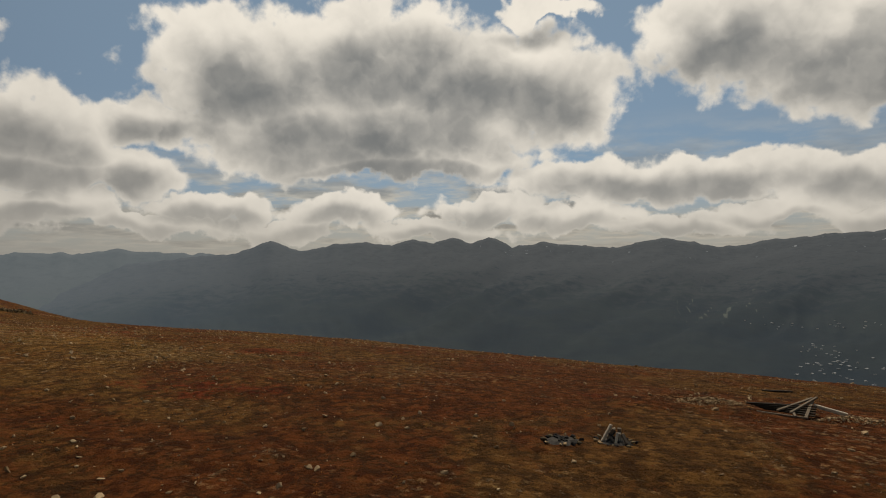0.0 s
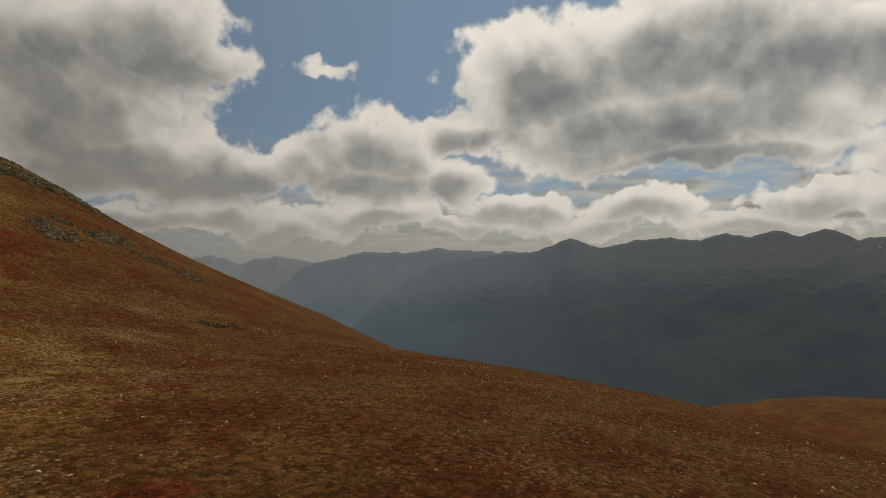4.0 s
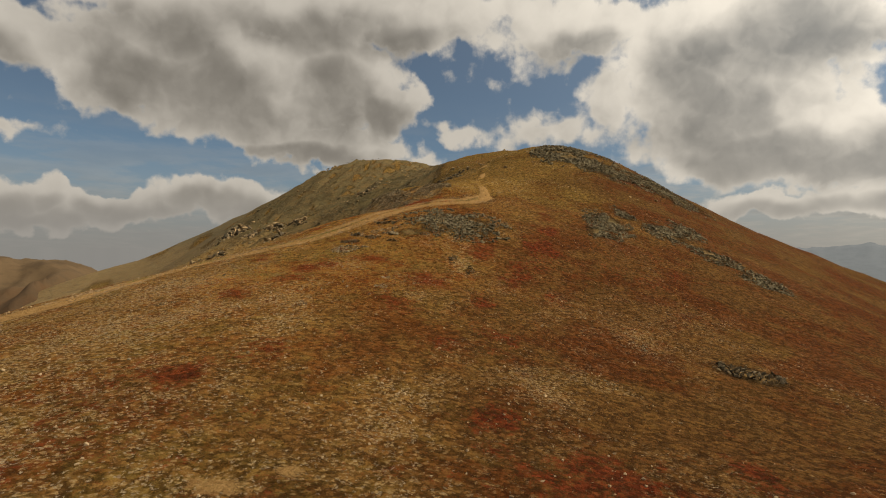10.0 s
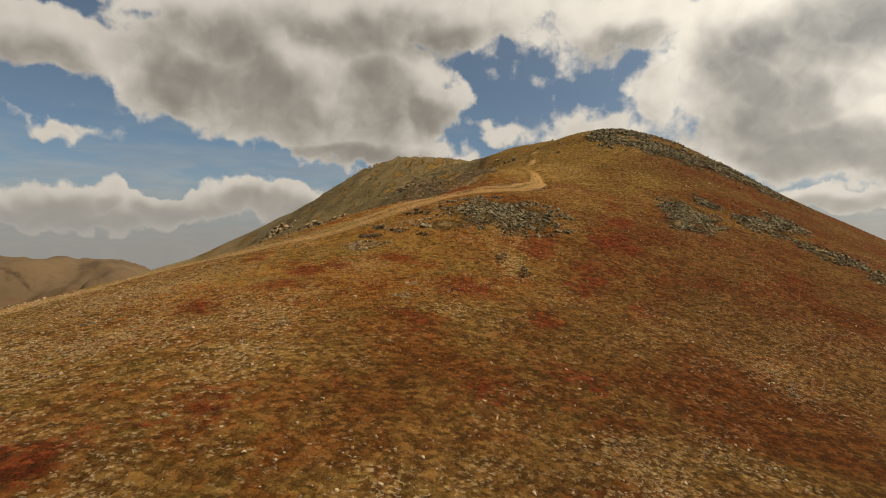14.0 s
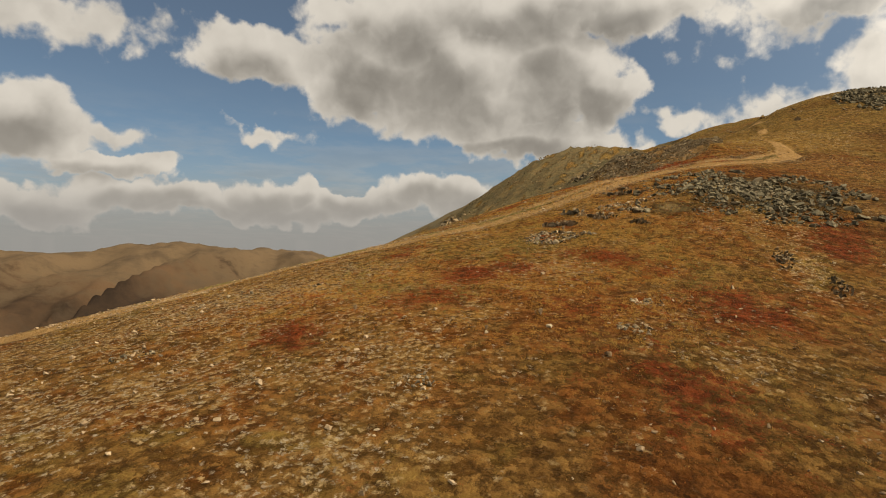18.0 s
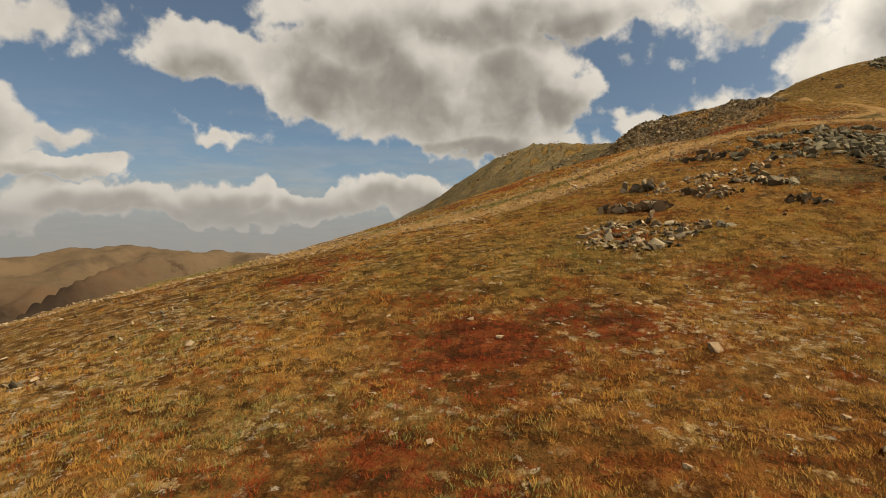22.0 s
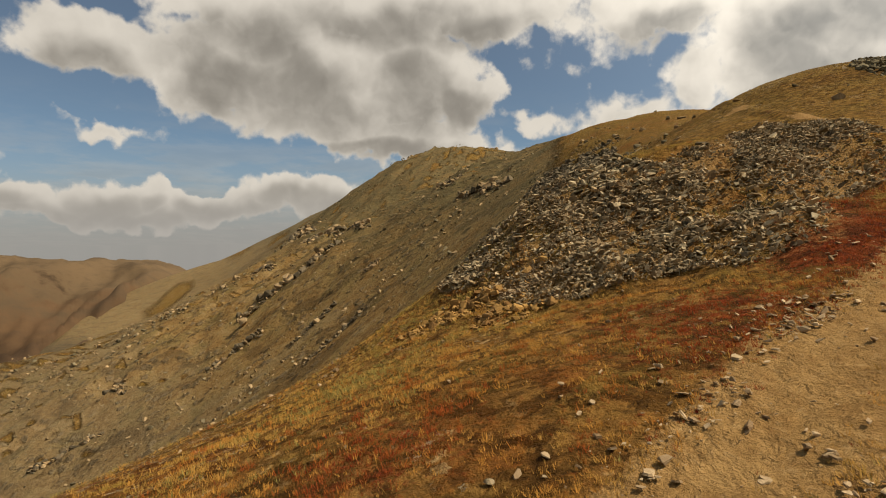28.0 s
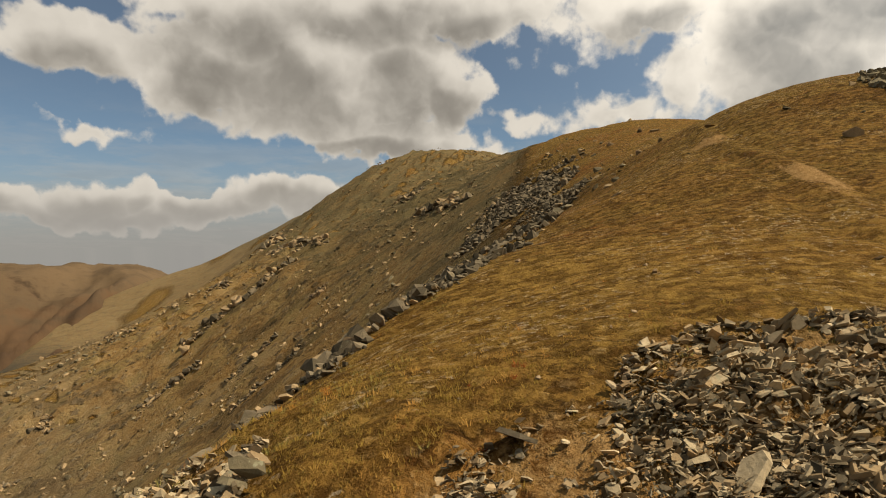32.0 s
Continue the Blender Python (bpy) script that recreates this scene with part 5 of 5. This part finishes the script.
    x, y = spread(4500, spots, rng, 0.7)
    keep = lumps(x, y, 5.0, 76, 3) > -0.05
    x, y = x[keep], y[keep]
    me = stones(x, y, sizes(len(x), 0.12, 0.6, rng, 3.0), ["block", "shard", "slab"], SCREE_STONE, "crags", rng, 24, (10, -10), 0.4)
    tagged(new("crags", me), "grey-green stones on the summit flank", "rocks", kind="stuff")


build_ribs()


# ---- grass: tufts of blades in bulk ----
def tufts(name, x, y, tall, tone, mat, label, rng, blades=7, wide=0.6):
    n = len(x)
    z = height(x, y) - 0.01
    a = rng.uniform(0, 2 * np.pi, (n, blades))
    lean = rng.uniform(0.2, 0.85, (n, blades))
    tip = np.stack([np.cos(a) * lean - 0.3, np.sin(a) * lean - 0.15, np.sqrt(1 - lean**2)], -1) * (tall[:, None] * rng.uniform(0.6, 1.15, (n, blades)))[..., None]
    root = np.stack([np.cos(a), np.sin(a), 0 * a], -1) * (tall[:, None] * rng.uniform(0.0, wide, (n, blades)))[..., None]
    turn = rng.uniform(0, 2 * np.pi, (n, blades))
    side = np.stack([-np.sin(turn), np.cos(turn), 0 * a], -1) * (tall * 0.078)[:, None, None]
    base = np.stack([x, y, z], -1)[:, None]
    co = np.stack([base + root - side, base + root + side, base + root + tip], 2).reshape(-1, 3)
    tri = np.arange(len(co)).reshape(-1, 3)
    me = bulk_mesh(name, co, tri, mat, smooth=False)
    me.attributes.new("tone", "FLOAT", "POINT").data.foreach_set("value", np.repeat(tone, blades * 3).astype(np.float32))
    return tagged(new(name, me), label, "grass", kind="stuff")


def build_grass():
    rng = np.random.default_rng(17)
    # thickest along the flight, thinner away from it
    x = np.concatenate([rng.uniform(-110, 14, 300000), rng.uniform(-100, -46, 330000)])
    y = np.concatenate([rng.uniform(-4, 62, 300000), rng.uniform(12, 31, 330000)])
    n = len(x)
    near = from_path(x, y)
    low = ramp(-x, 40, 56)
    want = np.where(near < 7, 0.20 + 0.75 * low, np.where(near < 15, 0.14 + 0.38 * low, 0.07 * (near < 34)))
    clump = lumps(x, y, 0.42, 77, 2)
    patchy = np.clip(0.62 + 1.0 * clump + 0.7 * lumps(x, y, 1.5, 71, 3) + 0.4 * lumps(x, y, 8, 72), 0.06, 1)
    soft = ramp(x, -100, -94) * ramp(-x, 46, 56) * ramp(y, 12, 16) * ramp(-y, -31, -26)
    patchy[300000:] *= soft[300000:]
    road = from_line(x, y, TRACK)[0]
    slim = 1 - 0.72 * ramp(-x, 88, 95)
    bare = np.exp(-(((road - 0.95 * slim) / ((0.6 + 0.25 * ramp(x, -73, -66)) * slim)) ** 4)) * 0.97
    bare = np.maximum(bare, np.clip(blobs(x, y, OUTCROP) * 1.7 - 0.3, 0, 0.96))
    bare = np.maximum(bare, np.clip(blobs(x, y, SCREE) * 1.3 - 0.2, 0, 0.8))
    keep = rng.uniform(0, 1, n) < want * patchy * (1 - bare) * (1 - 0.5 * ramp(-x, 91, 97))
    x, y, near, road, clump = x[keep], y[keep], near[keep], road[keep], clump[keep]
    red = 0.72 * blobs(x, y, RED) + 0.45 * lumps(x, y, 3.5, 21, 4) + 0.3 * lumps(x, y, 15, 22, 3) + 0.14
    is_red = red + 0.25 * np.clip(lumps(x, y, 0.9, 78, 2), 0, 1) + rng.normal(0, 0.12, len(x)) > 0.56
    # each clump of grass has a colour of its own
    wx, wy = x + 0.16 * lumps(x, y, 0.3, 81, 2), y + 0.16 * lumps(x, y, 0.3, 82, 2)
    cx, cy = np.floor(wx / 0.3).astype(np.int64), np.floor(wy / 0.3).astype(np.int64)
    lot = dots(cx, cy, 83)
    dome = 1.3 - 1.6 * np.hypot(wx / 0.3 - cx - 0.5, wy / 0.3 - cy - 0.5)
    own = np.interp(lot, (0, 0.45, 0.72, 0.9, 1.0), (0.0, 0.22, 0.42, 0.62, 0.95))
    mood = 0.75 * own + 0.06 + 0.30 * lumps(x, y, 6, 73, 3) + rng.normal(0, 0.06, len(x)) + 0.25 * ramp(x, -55, -25) - 0.34 * ramp(-x, 90, 96)
    tone = np.where(is_red, rng.uniform(0.75, 1.0, len(x)), np.clip(mood, 0, 0.8))
    tall = (0.45 + 0.7 * np.clip(dome, 0, 1.3)) * rng.uniform(0.030, 0.076, len(x)) * (1 + near / 40) * (1 - 0.35 * ramp(x, -58, -46))
    green = (~is_red) & (lumps(x, y, 4, 74, 3) + rng.normal(0, 0.25, len(x)) + 0.7 * np.exp(-((road / 0.35) ** 2)) * (x > -90) > 0.62)
    ox, oy = spread(1500, OUTCROP, rng, 0.5)
    sit = lumps(ox, oy, 1.3, 62, 3) + 0.5 * lumps(ox, oy, 4.0, 68, 2) < -0.22
    ox, oy = ox[sit], oy[sit]
    tufts("green_grass", ox, oy, rng.uniform(0.05, 0.12, len(ox)), np.zeros(len(ox)), GREEN, "yellow-green tufts between the slabs of the outcrop", rng, 9, 0.8)
    # a taller strip between the ruts of the track
    run = np.concatenate([[0], np.cumsum(np.hypot(*np.diff(TRACK, axis=0).T))])
    s = rng.uniform(40, 86, 3600)
    tx, ty = np.interp(s, run, TRACK[:, 0]) + rng.normal(0, 0.24, 3600), np.interp(s, run, TRACK[:, 1]) + rng.normal(0, 0.24, 3600)
    sit = lumps(tx, ty, 2.4, 84, 2) + 0.4 * lumps(tx, ty, 0.6, 85, 2) > -0.05
    tx, ty = tx[sit], ty[sit]
    tufts("green_grass", tx, ty, rng.uniform(0.04, 0.11, len(tx)), np.zeros(len(tx)), GREEN, "taller olive grass between the ruts of the track", rng, 8, 0.5)
    tufts("grass", x[~green], y[~green], tall[~green], tone[~green], BLADE, "dry straw-coloured and rust-red alpine grass tufts", rng)
    tufts("green_grass", x[green], y[green], tall[green] * 1.1, tone[green], GREEN, "low olive-green tufts among the dry grass", rng, 8, 0.8)


build_grass()


# ---- what campers left: two fire rings and a heap of boards ----
def bar(name, parent, a, b, wide, thick, mat, label=""):
    """A board from a to b."""
    a, b = Vector(a), Vector(b)
    bm = bmesh.new()
    bmesh.ops.create_cube(bm, size=1.0)
    bmesh.ops.scale(bm, vec=((b - a).length, wide, thick), verts=bm.verts)
    bmesh.ops.bevel(bm, geom=bm.edges, offset=thick * 0.12, segments=1, affect="EDGES")
    me = bpy.data.meshes.new(name)
    bm.to_mesh(me)
    bm.free()
    me.materials.append(mat)
    ob = new(name, me)
    ob.parent = parent
    ob.matrix_basis = Matrix.Translation((a + b) / 2) @ (b - a).to_track_quat("X", "Z").to_matrix().to_4x4()
    if label:
        ob["label"] = label
    return ob


def ash_bed(parent, radius):
    rng = np.random.default_rng(3)
    co, tri = [(0, 0, 0.05)], []
    for i in range(22):
        a = 2 * math.pi * i / 22
        r = radius * rng.uniform(0.8, 1.15)
        co += [(math.cos(a) * r * 0.55, math.sin(a) * r * 0.55, 0.045), (math.cos(a) * r, math.sin(a) * r, -0.03)]
    for i in range(22):
        j = (i + 1) % 22
        tri += [(0, 1 + 2 * i, 1 + 2 * j), (1 + 2 * i, 2 + 2 * i, 1 + 2 * j), (1 + 2 * j, 2 + 2 * i, 2 + 2 * j)]
    me = bpy.data.meshes.new("ash_bed")
    me.from_pydata(co, [], tri)
    me.materials.append(ASH)
    ob = new("ash_bed", me)
    ob.parent = parent
    ob["label"] = "black ash and charcoal"


def fire_ring(x, y, label, upright, n, seed):
    rng = np.random.default_rng(seed)
    ring = thing("fire_ring", x, y, label, "fire ring", "camp fire rings")
    ash_bed(ring, 0.40)
    for i in range(n):
        a = 2 * math.pi * i / n + rng.uniform(-0.2, 0.2)
        r, size = rng.uniform(0.3, 0.42), rng.uniform(0.08, 0.15)
        mat = PALE if i in (9, 10, 11) else (CHAR, DARK_STONE)[i % 2]
        me = stone_mesh("block", int(rng.integers(0, 10)), mat)
        part("stone", me, ring, "", Matrix.Translation((math.cos(a) * r, math.sin(a) * r, 0.03))
             @ pose(0, 0, 0, rng.uniform(-15, 15), rng.uniform(-14, 14), math.degrees(a)) @ Matrix.Diagonal((size, size * 0.8, size * 0.8, 1)))
    for i in range(7 if upright else 0):
        a, r = 2.4 * i, 0.12 + 0.03 * i
        foot, tip = Vector((math.cos(a) * r, math.sin(a) * r, 0.03)), Vector((math.cos(a) * r * 0.45 + 0.05, math.sin(a) * r * 0.4, rng.uniform(0.18, 0.36)))
        bar("split_log", ring, foot, tip, rng.uniform(0.05, 0.085), 0.05, (PALE_TIMBER, TIMBER)[i % 2], "pale split log standing on end")
    for i in range(6):
        a = rng.uniform(0, 6.28)
        bar("charred_log", ring, (math.cos(a) * 0.2, math.sin(a) * 0.2, 0.05), (-math.cos(a + 0.6) * 0.14, -math.sin(a + 0.6) * 0.14, 0.07 + 0.12 * upright), 0.035, 0.03, CHAR)


fire_ring(0.2, 12.3, "low fire ring of blackened stones with charcoal", False, 14, 5)
fire_ring(1.25, 12.55, "fire ring of dark stones with upright split logs", True, 18, 8)


def board_heap():
    heap = thing("timber_heap", 6.2, 16.9, "collapsed heap of dark weathered boards on the grass", "timber")
    # a wide dark sheet of planking lies over on its low edge
    for k in range(5):
        a = Vector((-1.05 + 0.1 * k, 0.34 - 0.02 * k, 0.22 - 0.03 * k))
        b = Vector((0.55 - 0.06 * k, 0.05 - 0.12 * k, 0.24 - 0.035 * k))
        bar("plank", heap, a, b, 0.12, 0.03, DARK_TIMBER, "blackened plank")
    for a, b, wide in (((-0.45, -0.1, 0.14), (0.62, 0.5, 0.36), 0.07), ((-0.2, -0.25, 0.12), (0.7, 0.42, 0.40), 0.06), ((0.05, -0.55, 0.07), (0.6, 0.42, 0.32), 0.07),
                       ((-0.9, 0.05, 0.06), (0.1, -0.5, 0.06), 0.05), ((0.1, -0.5, 0.05), (0.35, 0.1, 0.2), 0.06), ((-0.15, -0.45, 0.08), (-0.05, 0.1, 0.16), 0.06)):
        bar("board", heap, a, b, wide, 0.045, TIMBER)
    bar("log", heap, (0.55, 0.25, 0.22), (1.2, -0.1, 0.08), 0.1, 0.09, PALE_TIMBER, "bleached log with a sawn end")


board_heap()


def camp_litter():
    """A lone plank and two spills of gravel by the heap."""
    lone = thing("plank", 7.4, 21.6, "lone weathered plank lying in the grass", "timber")
    bar("board", lone, (-0.45, 0.05, 0.03), (0.45, -0.05, 0.04), 0.14, 0.04, DARK_TIMBER)
    rng = np.random.default_rng(31)
    for cx, cy, rx, ry, n in ((4.4, 18.1, 0.9, 0.6, 420), (7.4, 16.4, 1.0, 0.5, 260)):
        x, y = spread(n, [(cx, cy, rx, ry)], rng, 0.7)
        top = 0.12 * np.clip(1 - np.hypot((x - cx) / rx, (y - cy) / ry), 0, 1)
        me = stones(x, y, sizes(n, 0.03, 0.10, rng, 2.0), ["block", "slab"], PALE, "gravel", rng, 20, lift=top)
        tagged(new("gravel", me), "low spill of pale gravel in the grass", "gravel", kind="stuff")


camp_litter()


# the cairn on the knoll
def cairn():
    heap = thing("cairn", -217.0, 36.2, "small stone cairn on the skyline knoll", "cairn")
    rng = np.random.default_rng(9)
    for i in range(26):
        level = i / 26
        a, r = rng.uniform(0, 6.28), 0.6 * (1 - level) * rng.uniform(0.4, 1)
        part("stone", stone_mesh("block", int(rng.integers(0, 10)), SLATE), heap, "",
             Matrix.Translation((math.cos(a) * r, math.sin(a) * r, 0.08 + 0.55 * level)) @ pose(0, 0, 0, 10, 10, rng.uniform(0, 360)) @ Matrix.Diagonal((0.45, 0.45, 0.4, 1)))


cairn()


# ---- the town in the valley ----
from mathutils.bvhtree import BVHTree


def plain(name, colour):
    def build(n, shader):
        at = n.add("ShaderNodeNewGeometry").outputs["Position"]
        own = n.add("ShaderNodeObjectInfo").outputs["Random"]
        c = n.mix(own, colour, tuple(0.6 * v for v in colour[:3]) + (1,))
        put(n, shader, n.mix(n.noise(at, 0.5).outputs[0], c, tuple(0.8 * v for v in colour[:3]) + (1,)))
    return material(name, build, 0.8)


WALL, ROOF = plain("house_wall", (0.75, 0.7, 0.62, 1)), plain("house_roof", (0.42, 0.42, 0.42, 1))


def house_meshes():
    bm = bmesh.new()
    bmesh.ops.create_cube(bm, size=1.0)
    bmesh.ops.translate(bm, vec=(0, 0, 0.5), verts=bm.verts)
    wall = bpy.data.meshes.new("wall")
    bm.to_mesh(wall)
    bm.free()
    roof = bpy.data.meshes.new("roof")
    roof.from_pydata([(-0.56, -0.6, 0.98), (0.56, -0.6, 0.98), (0.56, 0.6, 0.98), (-0.56, 0.6, 0.98), (-0.56, 0, 1.2), (0.56, 0, 1.2)], [],
                     [(0, 1, 5, 4), (2, 3, 4, 5), (0, 4, 3), (1, 2, 5), (3, 2, 1, 0)])
    wall.materials.append(WALL)
    roof.materials.append(ROOF)
    return wall, roof


def town():
    rng = np.random.default_rng(21)
    wall, roof = house_meshes()
    me = near_range.data
    land = BVHTree.FromPolygons([v.co for v in me.vertices], [p.vertices for p in me.polygons])
    for i in range(110):
        if i < 60:
            yaw, far = rng.normal(-22.8, 1.6), rng.normal(1900, 110)
        else:
            yaw, far = -36 + 20 * rng.uniform() ** 1.4, rng.normal(2420, 40)
        x, y = -math.sin(radians(yaw)) * far, math.cos(radians(yaw)) * far
        spot = land.ray_cast(Vector((x, y, 900)), Vector((0, 0, -1)))[0]
        home = thing("house", x, y, "tiny pale house in the valley town", "house", "houses of the valley town")
        home.matrix_basis = Matrix.Translation(spot) @ pose(0, 0, -1, 0, 0, rng.uniform(0, 180)) @ Matrix.Diagonal((rng.uniform(3, 10), rng.uniform(3, 7), rng.uniform(1.5, 2.5), 1))
        part("wall", wall, home)
        part("roof", roof, home)


town()
